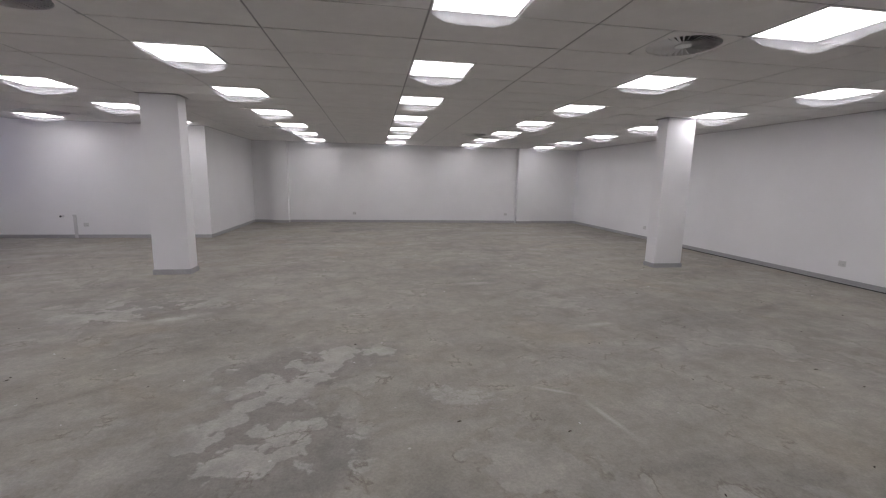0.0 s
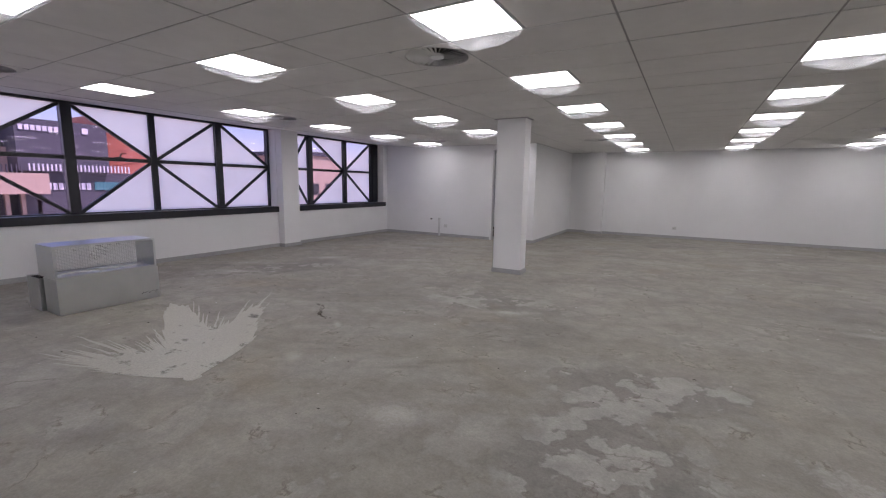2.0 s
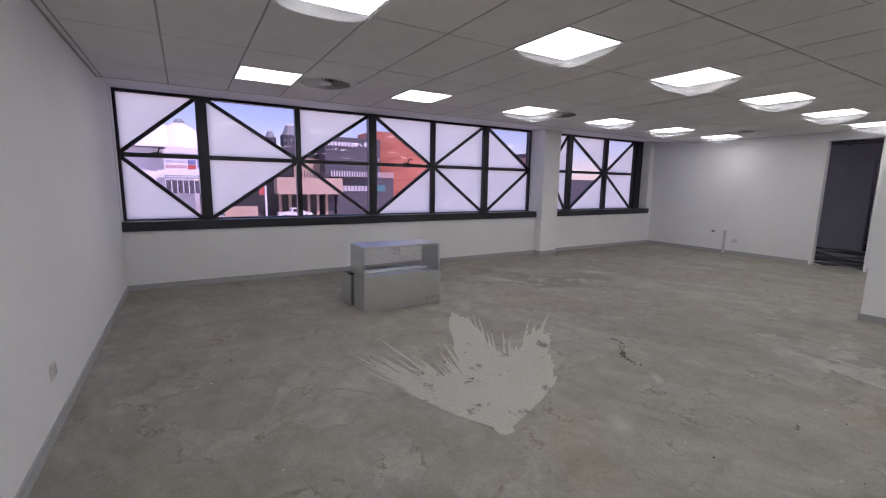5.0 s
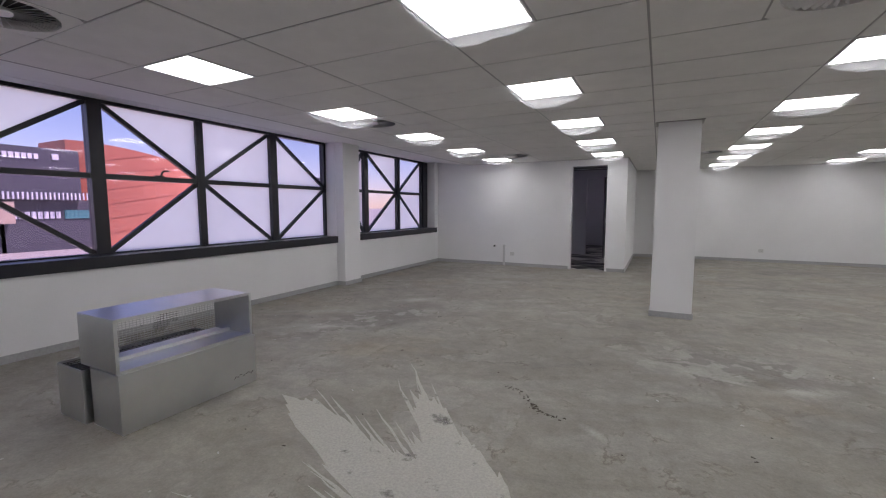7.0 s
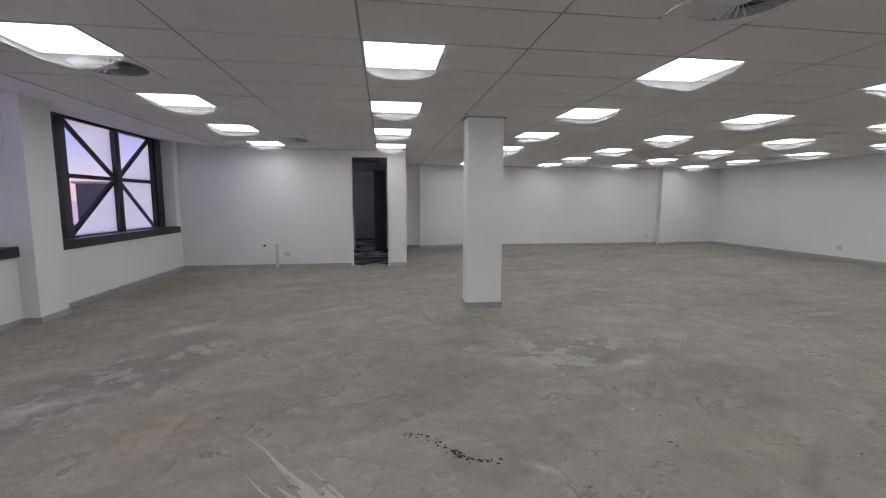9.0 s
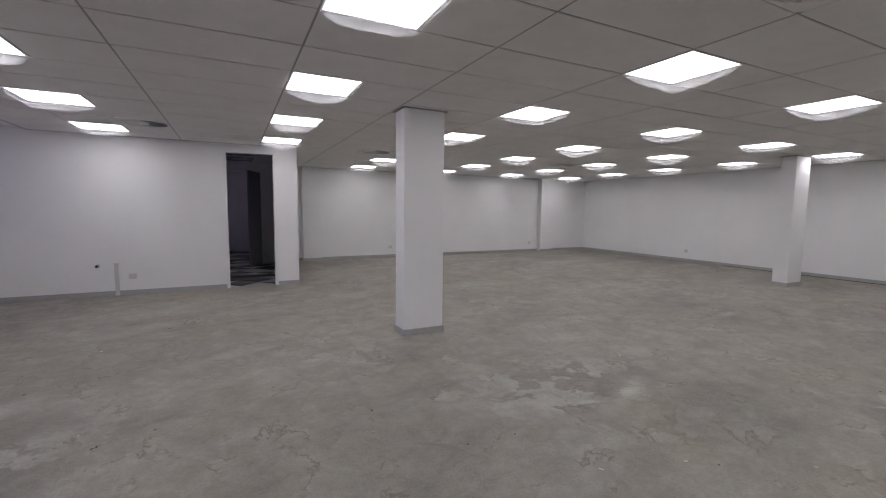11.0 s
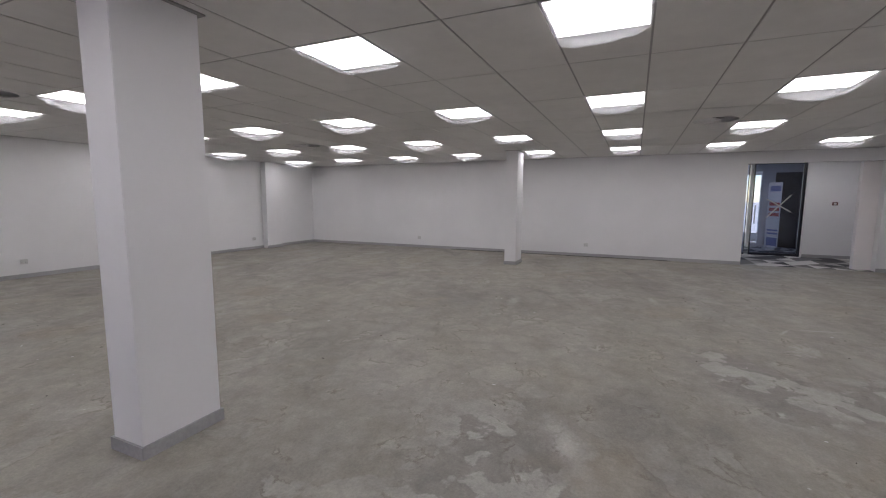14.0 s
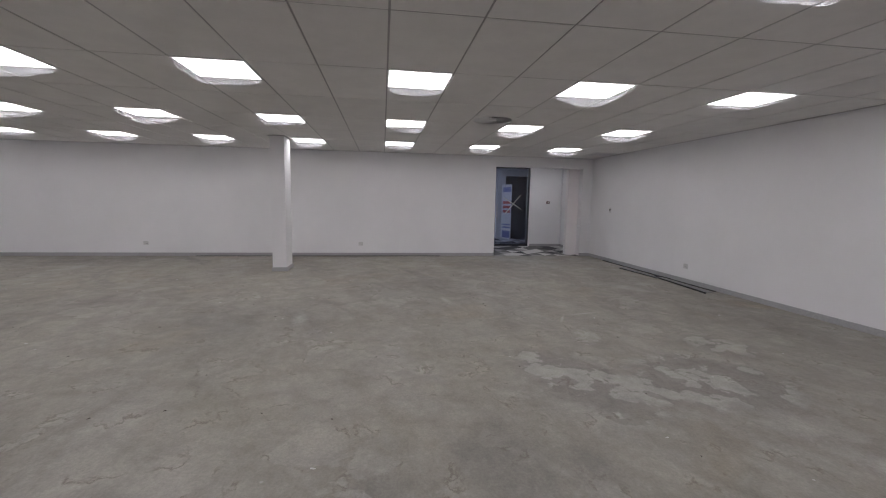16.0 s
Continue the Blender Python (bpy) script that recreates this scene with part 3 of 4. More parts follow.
def splash_radius(a):
    d = math.degrees(a)
    r = 0.1
    for (a0, r0), (a1, r1) in zip(SPLASH_EDGE, SPLASH_EDGE[1:]):
        if a0 <= d <= a1:
            r = r0 + (r1 - r0) * (d - a0) / (a1 - a0)
    jag = noise.noise((d * 1.1, 0.3, 0)) * 0.7 + noise.noise((d * 0.33, 5.1, 0)) * 0.4 + noise.noise((d * 2.7, 1.7, 0)) * 0.35
    swing = 0.7 if d > 161 else 0.2
    return max(0.03, r * (1 + swing * jag * min(1.0, r)))


splash = empty("screed_splash", 0, 0, 0)
bm = bmesh.new()
blotch(bm, -3.30, 1.87, splash_radius, 0.0025, 720)
part("sheet", bm, SCREED, splash)
rnd = random.Random(5)


def sliver(bm, a, d0, d1, w, z, rnd):
    """A thin streak of screed along the angle a, widest near its start, with a wavering edge."""
    steps = 7
    rows = []
    for k in range(steps + 1):
        u = k / steps
        d, half = d0 + (d1 - d0) * u, w * (1 - u) ** 0.6 * rnd.uniform(0.6, 1.25) + 0.001
        turn = a + rnd.gauss(0, 0.0035)
        c, q = math.cos(turn), math.sin(turn)
        mid = Vector((-3.30 + d * c, 1.87 + d * q, z))
        rows.append((bm.verts.new(mid + half * Vector((-q, c, 0))), bm.verts.new(mid - half * Vector((-q, c, 0)))))
    for (p, q), (r, t) in zip(rows, rows[1:]):
        bm.faces.new((p, q, t, r))


for q in range(70):
    deg = rnd.uniform(161, 208) if q % 5 else rnd.uniform(125, 158)
    reach = splash_radius(radians(deg))
    bm = bmesh.new()
    sliver(bm, radians(deg), reach * 0.55, reach * rnd.uniform(1.0, 1.45), rnd.uniform(0.006, 0.022), 0.0028 + 0.00004 * q, rnd)
    part("streak", bm, SCREED, splash)
tagged(splash, "pale splash of dried levelling screed with streaky fingers on the floor", "screed splash")

# broken edge in the screed: a row of small dark chips
bm = bmesh.new()
rnd = random.Random(9)
for q in range(70):
    u = rnd.random()
    x, y = -4.02 + 0.50 * u + rnd.gauss(0, 0.018), 3.80 - 0.37 * u + 0.05 * math.sin(7 * u) + rnd.gauss(0, 0.014)
    w = rnd.uniform(0.004, 0.014) * (1.3 - abs(u - 0.6))
    m = pose(x, y, 0.002, 0, 0, rnd.uniform(0, 180))
    v = [bm.verts.new(m @ Vector(p)) for p in ((-w, -w * 0.5, 0), (w, -w * 0.4, 0), (w * 0.6, w * 0.6, 0), (-w * 0.7, w * 0.4, 0), (0, 0, 0.006))]
    for a, b in ((0, 1), (1, 2), (2, 3), (3, 0)):
        bm.faces.new((v[a], v[b], v[4]))
tagged(solid("floor_crack", bm, CRACK), "short crumbling crack in the floor screed", "crack", kind="stuff")

bm = bmesh.new()
pale = bmesh.new()
rnd = random.Random(21)
for q in range(260):
    x, y = rnd.uniform(X_W + 0.3, X_E - 0.3), rnd.uniform(0.0, 14.0)
    if x < X_J and y > Y_D - 0.2:
        continue
    w = rnd.uniform(0.004, 0.012)
    into = bm if q % 3 else pale
    m = pose(x, y, 0.0, 0, 0, rnd.uniform(0, 180))
    v = [into.verts.new(m @ Vector(p)) for p in ((-w * 1.6, -w * 0.5, 0), (w * 1.4, -w * 0.4, 0), (w, w * 0.6, 0), (-w, w * 0.4, 0), (0, 0, 0.006))]
    for a, b in ((0, 1), (1, 2), (2, 3), (3, 0)):
        into.faces.new((v[a], v[b], v[4]))
tagged(solid("floor_grit", bm, CRACK), "dark crumbs and chips lying on the floor", "debris", kind="stuff")
tagged(solid("plaster_crumbs", pale, WHITE_PLASTIC), "white plaster crumbs lying on the floor", "debris", kind="stuff")


# ---- galvanised sheet-metal duct pieces by the window ----
def sheet_box(ob, x0, y0, z0, x1, y1, z1, t, open_sides, label=""):
    """A box of folded sheet, t thick, with the named sides left open; each side is a panel."""
    sides = {"bottom": (x0, y0, z0, x1, y1, z0 + t), "top": (x0, y0, z1 - t, x1, y1, z1),
             "south": (x0, y0, z0 + t, x1, y0 + t, z1 - t), "north": (x0, y1 - t, z0 + t, x1, y1, z1 - t),
             "west": (x0, y0 + t, z0 + t, x0 + t, y1 - t, z1 - t), "east": (x1 - t, y0 + t, z0 + t, x1, y1 - t, z1 - t)}
    for side, dims in sides.items():
        if side not in open_sides:
            part("panel", block(*dims), STEEL, ob, bevel=0.0015)


front = empty("duct_box", -6.12, 2.47, 0)
sheet_box(front, -0.19, -0.505, 0.0, 0.155, 0.505, 0.395, 0.006, ())
part("seam", block(0.1552, -0.50, 0.384, 0.158, 0.505, 0.397), STEEL, front)
for q in range(7):
    y = 0.30 + 0.026 * q
    part("scribble", bar((0.1562, y, 0.075 + 0.012 * (q % 3)), (0.1562, y + 0.02, 0.095 - 0.01 * (q % 2)), 0.005, 0.001), DARK, front, "black marker scribble")
tagged(front, "closed galvanised steel duct box standing on the concrete floor", "duct box")

rear = empty("duct_box", -6.52, 2.44, 0)
sheet_box(rear, -0.175, -0.505, 0.0, 0.165, 0.495, 0.38, 0.006, ("top",))
for q in range(26):
    part("mesh_wire", rod((-0.165, -0.49 + 0.038 * q, 0.355), (0.155, -0.49 + 0.038 * q, 0.355), 0.0025, 6), DARK, rear)
for q in range(8):
    part("mesh_wire", rod((-0.155 + 0.042 * q, -0.495, 0.358), (-0.155 + 0.042 * q, 0.485, 0.358), 0.0025, 6), DARK, rear)
part("filter", block(-0.165, -0.495, 0.30, 0.155, 0.485, 0.33), DARK, rear, "dark filter inside the open top")
tagged(rear, "open-topped galvanised duct box with dark mesh, behind another", "duct box")

upper = empty("duct_hood", -6.205, 2.46, 0.398)
sheet_box(upper, -0.235, -0.49, 0.0, 0.225, 0.50, 0.355, 0.005, ("east", "west"))
for y in (-0.487, 0.497):
    part("flange", bar((0.226, y, 0.0), (0.226, y, 0.355), 0.022, 0.004), STEEL, upper)
for z in (0.008, 0.347):
    part("flange", bar((0.226, -0.475, z), (0.226, 0.485, z), 0.022, 0.004), STEEL, upper)
for q in range(20):
    z = 0.015 + 0.017 * q
    part("mesh_wire", rod((-0.228, -0.483, z), (-0.228, 0.493, z), 0.0022, 6), CHROME, upper)
for q in range(40):
    y = -0.475 + 0.0245 * q
    part("mesh_wire", rod((-0.2315, y, 0.008), (-0.2315, y, 0.347), 0.0018, 6), CHROME, upper)
part("rail", block(-0.06, -0.48, 0.006, -0.03, 0.49, 0.03), STEEL, upper)
tagged(upper, "open galvanised duct hood with wire mesh on a duct box", "duct hood")


# ---- wall fittings ----
def facing(x, y, z, side):
    return pose(x, y, z, 0, 0, {"n": 0, "s": 180, "e": 270, "w": 90}[side])


def wall_socket(x, y, z, side):
    """A double socket plate; side names the wall that it is on."""
    ob = empty("wall_socket")
    part("plate", block(-0.055, -0.012, -0.045, 0.055, 0.0, 0.045), WHITE_PLASTIC, ob, bevel=0.004)
    for dx in (-0.025, 0.025):
        part("outlet", block(dx - 0.017, -0.016, -0.028, dx + 0.017, -0.0121, 0.008), WHITE_PLASTIC, ob, bevel=0.002)
        for hx in (-0.008, 0.008):
            part("hole", block(dx + hx - 0.003, -0.0166, -0.014, dx + hx + 0.003, -0.0161, -0.008), DARK, ob)
        part("rocker", block(dx - 0.007, -0.017, 0.014, dx + 0.007, -0.0121, 0.032), WHITE_PLASTIC, ob)
    ob.matrix_world = facing(x, y, z, side)
    return tagged(ob, "white double power socket low on the white wall", "power socket", "power sockets round the walls")


for x, y, side in ((-0.49, Y_N, "n"), (4.72, Y_N, "n"), (X_E, 10.5, "e"), (X_E, 5.58, "e"), (3.56, Y_S, "s"), (-4.66, Y_S, "s"), (-6.25, Y_D, "n")):
    wall_socket(x, y, 0.30 if x != -4.66 else 0.36, side)

sw = empty("light_switch")
part("plate", block(-0.04, -0.010, -0.06, 0.04, 0.0, 0.06), WHITE_PLASTIC, sw, "grey-white plate", 0.003)
part("rocker", block(-0.022, -0.015, -0.01, 0.022, -0.0101, 0.035), DARK, sw, "dark rocker")
sw.matrix_world = facing(6.30, Y_S, 1.25, "s")
tagged(sw, "light switch with dark rocker on the white wall", "light switch")

pipe = empty("conduit", -6.46, Y_D, 0)
part("box_trunking", block(-0.028, -0.035, 0.0, 0.028, 0.0, 0.51), CONDUIT, pipe, "grey boxed conduit", 0.004)
part("cap", block(-0.031, -0.038, 0.50, 0.031, 0.0, 0.525), CONDUIT, pipe)
tagged(pipe, "short grey conduit rising from the floor against the wall", "conduit")
stub = empty("pipe_stub", -6.70, Y_D, 0.49)
part("pipe", rod((0, 0, 0), (0, -0.07, 0), 0.013), CHROME, stub)
part("valve", rod((0, -0.07, 0), (0, -0.085, 0), 0.022), DARK, stub, "dark cap")
part("flange", rod((0, 0, 0), (0, -0.006, 0), 0.028, 16), CHROME, stub)
tagged(stub, "capped water pipe stub sticking out of the wall", "pipe stub")

duct = empty("floor_trunking", 3.95, Y_S + 0.20, 0)
part("lid", bar((1.20, 0.09, 0.022), (0.0, 0.02, 0.010), 0.11, 0.006, (0, 0, 1)), LID, duct, "loose grey metal lid")
part("lid", bar((0.05, -0.02, 0.016), (-1.35, 0.10, 0.026), 0.12, 0.006, (0, 0, 1)), LID, duct, "loose grey metal lid")
part("edge", bar((1.20, 0.146, 0.011), (0.0, 0.076, 0.006), 0.006, 0.022, (0, 0, 1)), DARK, duct, "dark folded edge")
part("edge", bar((0.05, 0.041, 0.008), (-1.35, 0.161, 0.013), 0.006, 0.026, (0, 0, 1)), DARK, duct, "dark folded edge")
part("tray", block(-1.2, -0.15, 0.0, 2.4, -0.11, 0.012), DARK, duct, "narrow dark tray against the wall")
for q in range(6):
    part("cable", rod((-0.12 + 0.05 * q, -0.13, 0.014), (0.16 - 0.03 * q, 0.03 + 0.01 * q, 0.034), 0.008, 6), DARK, duct)
tagged(duct, "loose cable trunking lids lying along the wall foot", "cable trunking")
strip = solid("cable_cover", block(X_E - 0.075, 3.6, 0.0, X_E - 0.045, 9.4, 0.010), DARK)
tagged(strip, "thin dark cable strip along the wall foot", "cable cover")

# ---- the doorway and the unlit room behind it ----
frame_ob = structure(empty("door_frame", -4.44, Y_D, 0), "light grey steel door frame without its door leaf", "door frame")
for x0, x1 in ((DOOR[0] - 0.03, DOOR[0] + 0.02), (DOOR[1] - 0.02, DOOR[1] + 0.03)):
    part("jamb", block(x0 + 4.44, -0.012, 0.0, x1 + 4.44, 0.132, DOOR[2]), WHITE_METAL, frame_ob, bevel=0.003)
part("head", block(DOOR[0] - 0.03 + 4.44, -0.012, DOOR[2] - 0.02, DOOR[1] + 0.03 + 4.44, 0.132, DOOR[2] + 0.03), WHITE_METAL, frame_ob, bevel=0.003)
for z in (0.25, 1.15, 2.05):
    part("hinge", rod((DOOR[1] - 0.028 + 4.44, 0.03, z - 0.05), (DOOR[1] - 0.028 + 4.44, 0.03, z + 0.05), 0.009), CHROME, frame_ob, "steel hinge")

ROOM_Y = Y_D + 0.12
wall("wall_back_room_north", "x", 14.4, 0.12, -8.4, X_J - 0.12, [(-5.0, -4.08, 0.0, 2.35)], "grey wall of the unlit back room", mat=ROOM_PAINT)
# opening and frosted window are added, unseen, to let daylight into the back room
wall("wall_back_room_west", "y", X_W, -0.36, Y_D + 0.15, 14.4, [(11.4, 14.0, 0.9, 2.3)], "outer wall of the unlit back room", mat=ROOM_PAINT)
w3 = structure(empty("added_window_3", GX, 11.4, 0.9), "unseen frosted window added to lighten the back room", "window")
part("pane", block(-0.004, 0.04, 0.04, 0.004, 2.56, 1.36), FROST, w3)
for d in ((0, 0, 2.6, 0.04), (0, 1.36, 2.6, 1.4), (0, 0.04, 0.04, 1.36), (2.56, 0.04, 2.6, 1.36)):
    part("window_frame", block(-0.03, d[0], d[1], 0.03, d[2], d[3]), BLACK, w3)
wall("wall_back_room_end", "x", 18.0, 0.12, -8.4, X_J - 0.12, [], "grey wall beyond the back room", mat=ROOM_PAINT)
# side opening and its frosted window are added to light the end wall
wall("wall_back_room_side", "y", -6.0, -0.12, 14.52, 18.0, [(15.4, 17.6, 0.95, 2.35)], "grey wall beyond the back room", mat=ROOM_PAINT)
wall("wall_back_room_east", "y", X_J - 0.2, 0.08, 14.52, 18.0, [], "grey wall beyond the back room", mat=ROOM_PAINT)
structure(solid("ceiling_back_room", block(-8.4, ROOM_Y, 2.6, X_J - 0.12, 18.0, 2.64), ROOM_PAINT), "grey ceiling of the unlit back room", "ceiling")
w4 = structure(empty("added_window_4", -6.06, 15.4, 0.95), "frosted window added to light the room beyond", "window")
part("pane", block(-0.004, 0.04, 0.04, 0.004, 2.16, 1.36), FROST, w4)
for d in ((0, 0, 2.2, 0.04), (0, 1.36, 2.2, 1.4), (0, 0.04, 0.04, 1.36), (2.16, 0.04, 2.2, 1.36)):
    part("window_frame", block(-0.03, d[0], d[1], 0.03, d[2], d[3]), BLACK, w4)
leaf = structure(empty("door_1", -4.09, 14.38, 0), "grey inner door standing open in the unlit room", "door")
leaf.matrix_world = pose(-4.10, 14.37, 0, 0, 0, -22)
part("door_leaf", block(-0.02, -0.80, 0.01, 0.02, 0.0, 2.33), DOOR_PAINT, leaf, bevel=0.003)
part("door_handle", rod((-0.055, -0.73, 1.1), (-0.055, -0.61, 1.1), 0.009), CHROME, leaf)
part("handle_plate", block(-0.028, -0.76, 1.02, -0.021, -0.71, 1.20), CHROME, leaf)


def carpet(name, x0, y0, x1, y1, z, label):
    """Carpet laid in triangles of four greys."""
    m, nt, sh = material(name + "_pile")
    geo = nt.nodes.new("ShaderNodeNewGeometry")
    r = ramp(nt, geo.outputs["Random Per Island"], ((0.0, (0.05, 0.05, 0.055)), (0.28, (0.16, 0.155, 0.15)), (0.52, (0.34, 0.33, 0.32)), (0.76, (0.60, 0.59, 0.57))))
    nt.nodes["Color Ramp"].color_ramp.interpolation = "CONSTANT"
    fuzz = noise_of(nt, place(nt), 300, 2)
    nt.links.new(mixed(nt, 0.3, r, mixed(nt, 1.0, r, ramp(nt, fuzz, ((0.3, 0.6), (0.7, 1.3))), "MULTIPLY")), sh.inputs["Base Color"])
    sh.inputs["Roughness"].default_value = 0.95
    bumped(nt, sh, fuzz, 0.3, 0.003)
    bm = bmesh.new()
    s, g = 0.62, 0.35
    j, y = 0, y0
    while y < y1 - 1e-3:
        x = x0 - s * (1 + 0.5 * (j % 2))
        top = min(y + g, y1)
        while x < x1 + s:
            for tri in (((x, y), (x + s, y), (x + s / 2, top)), ((x + s / 2, top), (x + s, y), (x + 1.5 * s, top))):
                pts = [(min(max(px, x0), x1), py) for px, py in tri]
                if abs((pts[1][0] - pts[0][0]) * (pts[2][1] - pts[0][1]) - (pts[2][0] - pts[0][0]) * (pts[1][1] - pts[0][1])) > 1e-4:
                    bm.faces.new([bm.verts.new((px, py, z)) for px, py in pts])
            x += s
        y += g
        j += 1
    me = bpy.data.meshes.new(name)
    bm.to_mesh(me)
    bm.free()
    me.materials.append(m)
    return structure(new(name, me), label, "carpet")


carpet("carpet_back_room", X_W, Y_D + 0.06, X_J - 0.12, 18.0, 0.006, "carpet tiles in grey and black triangles in the unlit room")
structure(solid("floor_back_room", block(-8.4, Y_N + 0.3, -0.3, X_J, 18.2, 0.0), CONCRETE), "concrete slab under the back room", "floor")

# ---- the entrance lobby ----
LX = 9.60
RETURN_Y = 0.12
# white wall paint made paler and pinker: the warm light is in the colour
WARM_LIT = plain("warm_lit_white_paint", (0.82, 0.79, 0.785), 0.7, vary=0.03)
structure(solid("floor_lobby", block(X_E, -1.0, -0.3, 15.0, 5.2, 0.0), CONCRETE), "concrete slab under the lobby carpet", "floor")
carpet("carpet_lobby", X_E + 0.0, -0.62, 14.8, 5.0, 0.005, "carpet tiles in black, grey and white triangles in the lobby")
wall("wall_lobby_back", "y", LX, 0.12, -0.62, 5.0, [(0.44, 3.2, 0.0, 2.52)], "white lobby wall beside the glass door")
wall("wall_lobby_south", "x", -0.62, -0.12, X_E + 0.2, 14.8, [], "white lobby side wall")
wall("wall_lobby_north", "x", 5.0, 0.12, X_E + 0.2, 14.8, [], "white lobby side wall")
wall("wall_corridor_end", "y", 14.6, 0.12, -0.62, 5.0, [(-0.4, 4.9, 0.3, 2.4)], "white corridor wall with a window")
wall("wall_corridor_mid", "y", 12.3, 0.12, -0.62, 1.1, [(0.80, 1.0, 0.1, 2.4)], "white corridor wall")
wall("wall_lobby_return", "y", X_E + 0.20, 0.14, -0.62, RETURN_Y, [], "white painted return wall beside the entrance, coloured as if warmly lit", z0=0.006, z1=2.62, mat=WARM_LIT)
panel_mat = plain("dark_brown_panel", (0.06, 0.05, 0.05), 0.3)
leaf_2 = structure(empty("door_3", 12.295, -0.1, 0.006), "dark panelled door in the corridor", "door")
part("door_leaf", block(-0.04, -0.42, 0.0, 0.0, 0.55, 2.35), panel_mat, leaf_2, bevel=0.004)
part("door_handle", rod((-0.09, 0.45, 0.9), (-0.09, 0.45, 1.4), 0.015), CHROME, leaf_2)
structure(solid("ceiling_lobby", block(X_E + 0.2, -0.74, 2.62, 14.8, 5.12, 2.68), PLASTER), "white plasterboard lobby ceiling", "ceiling")
bm = block(X_E + 0.2, -0.62, 0.005, LX - 0.014, -0.606, 0.08)
box_into(bm, LX - 0.014, -0.606, 0.005, LX, 0.40, 0.08)
structure(solid("baseboard", bm, SKIRT), "grey lobby skirting board", "baseboard")
# two lights out of view, added to brighten the lobby and corridor
added_lobby_light = copy_thing(kinds["bare"], pose(8.5, 0.5, 2.616))
copy_thing(kinds["bare"], pose(11.0, 1.6, 2.616))

door_g = structure(empty("door_2", LX + 0.06, 0.44, 0), "tall dark-framed glass entrance door with taped cross", "door")
for y0, y1 in ((0.0, 0.065), (1.095, 1.12), (1.225, 1.24), (2.70, 2.755)):
    part("door_frame", block(-0.03, y0, 0.006, 0.03, y1, 2.50), BLACK, door_g)
for z0, z1 in ((0.006, 0.07), (2.44, 2.50)):
    part("door_frame", block(-0.029, 0.055, z0, 0.029, 1.12, z1), BLACK, door_g)
    part("door_frame", block(-0.029, 1.24, z0, 0.029, 2.70, z1), BLACK, door_g)
for y0, y1 in ((0.055, 1.12), (1.24, 2.70)):
    g = part("pane", block(-0.005, y0, 0.07, 0.005, y1, 2.44), DOOR_GLASS, door_g, "clear glass")
    g.visible_shadow = False
for a, b in (((0.28, 1.62), (0.78, 1.02)), ((0.26, 1.18), (0.80, 1.52))):
    part("tape", bar((-0.0075, a[0], a[1]), (-0.0075, b[0], b[1]), 0.028, 0.002), WHITE_PLASTIC, door_g, "strip of pale tape")
part("door_handle", rod((-0.06, 1.05, 0.85), (-0.06, 1.05, 1.35), 0.013), CHROME, door_g)

BANNER_WHITE = plain("banner_cloth", (0.68, 0.68, 0.72), 0.5)
BANNER_BLUE = plain("banner_blue_print", (0.16, 0.19, 0.40), 0.5)
BANNER_RED = plain("banner_red_print", (0.46, 0.09, 0.08), 0.5)
ban = empty("roll_up_banner", 11.0, 1.50, 0.005)
ban.matrix_world = pose(11.6, 0.60, 0.005, 0, 0, -68)
part("base", block(-0.10, -0.30, 0.0, 0.10, 0.30, 0.07), CHROME, ban, "metal base", 0.01)
part("pole", rod((0.05, 0, 0.07), (0.03, 0, 2.0), 0.01), CHROME, ban)
part("cloth", block(-0.002, -0.28, 0.07, 0.002, 0.28, 2.02), BANNER_WHITE, ban, "white banner with red and blue print")
for z0, z1, mat in ((0.1, 0.35, BANNER_BLUE), (0.45, 0.50, BANNER_BLUE), (0.55, 0.60, BANNER_BLUE), (1.0, 1.10, BANNER_RED), (1.16, 1.26, BANNER_RED), (1.32, 1.42, BANNER_RED), (1.75, 1.92, BANNER_BLUE)):
    part("print", block(-0.0032, -0.23, z0, -0.0024, 0.2, z1), mat, ban)
tagged(ban, "roll-up banner with red and blue print behind the glass door", "banner stand")
call = empty("fire_call_point", LX, -0.17, 1.40)
part("housing", block(-0.035, -0.055, -0.04, 0.0, 0.055, 0.04), CALL_RED, call, "dark red plastic box", 0.004)
part("window", block(-0.038, -0.026, -0.022, -0.0352, 0.026, 0.022), WHITE_PLASTIC, call, "white press pane")
tagged(call, "red fire alarm call point on the white lobby wall", "fire alarm")
note = solid("wall_plate", block(9.0, -0.62, 1.1, 9.09, -0.610, 1.2), WHITE_PLASTIC, 0.002)
tagged(note, "small white blank plate on the lobby wall", "blank plate")

# ---- outside ----
GROUND = -4.2
PAVING = plain("pale_paving", (0.46, 0.43, 0.39), 0.9, vary=0.15, scale=2)
structure(solid("ground", block(-2500, -2500, GROUND - 0.2, 2500, 2500, GROUND), PAVING), "sunlit pale paved ground and street", "ground")
# unseen wall below the floor, added so the building shades its own west side
structure(solid("outer_wall", block(X_W - 0.36, Y_S - 0.2, GROUND, X_W - 0.02, 18.2, -0.3), ROOM_PAINT), "unseen lower storey wall added under the room to block the sun", "wall")
BEIGE = plain("beige_render", (0.50, 0.38, 0.29), 0.85, vary=0.1, scale=1)
CHAR = plain("charcoal_cladding", (0.075, 0.075, 0.09), 0.6, vary=0.12, scale=1)
RUST = plain("orange_red_cladding", (0.72, 0.25, 0.16), 0.55, vary=0.1, scale=1)
TENT = plain("white_tent_cloth", (0.80, 0.80, 0.82), 0.7)
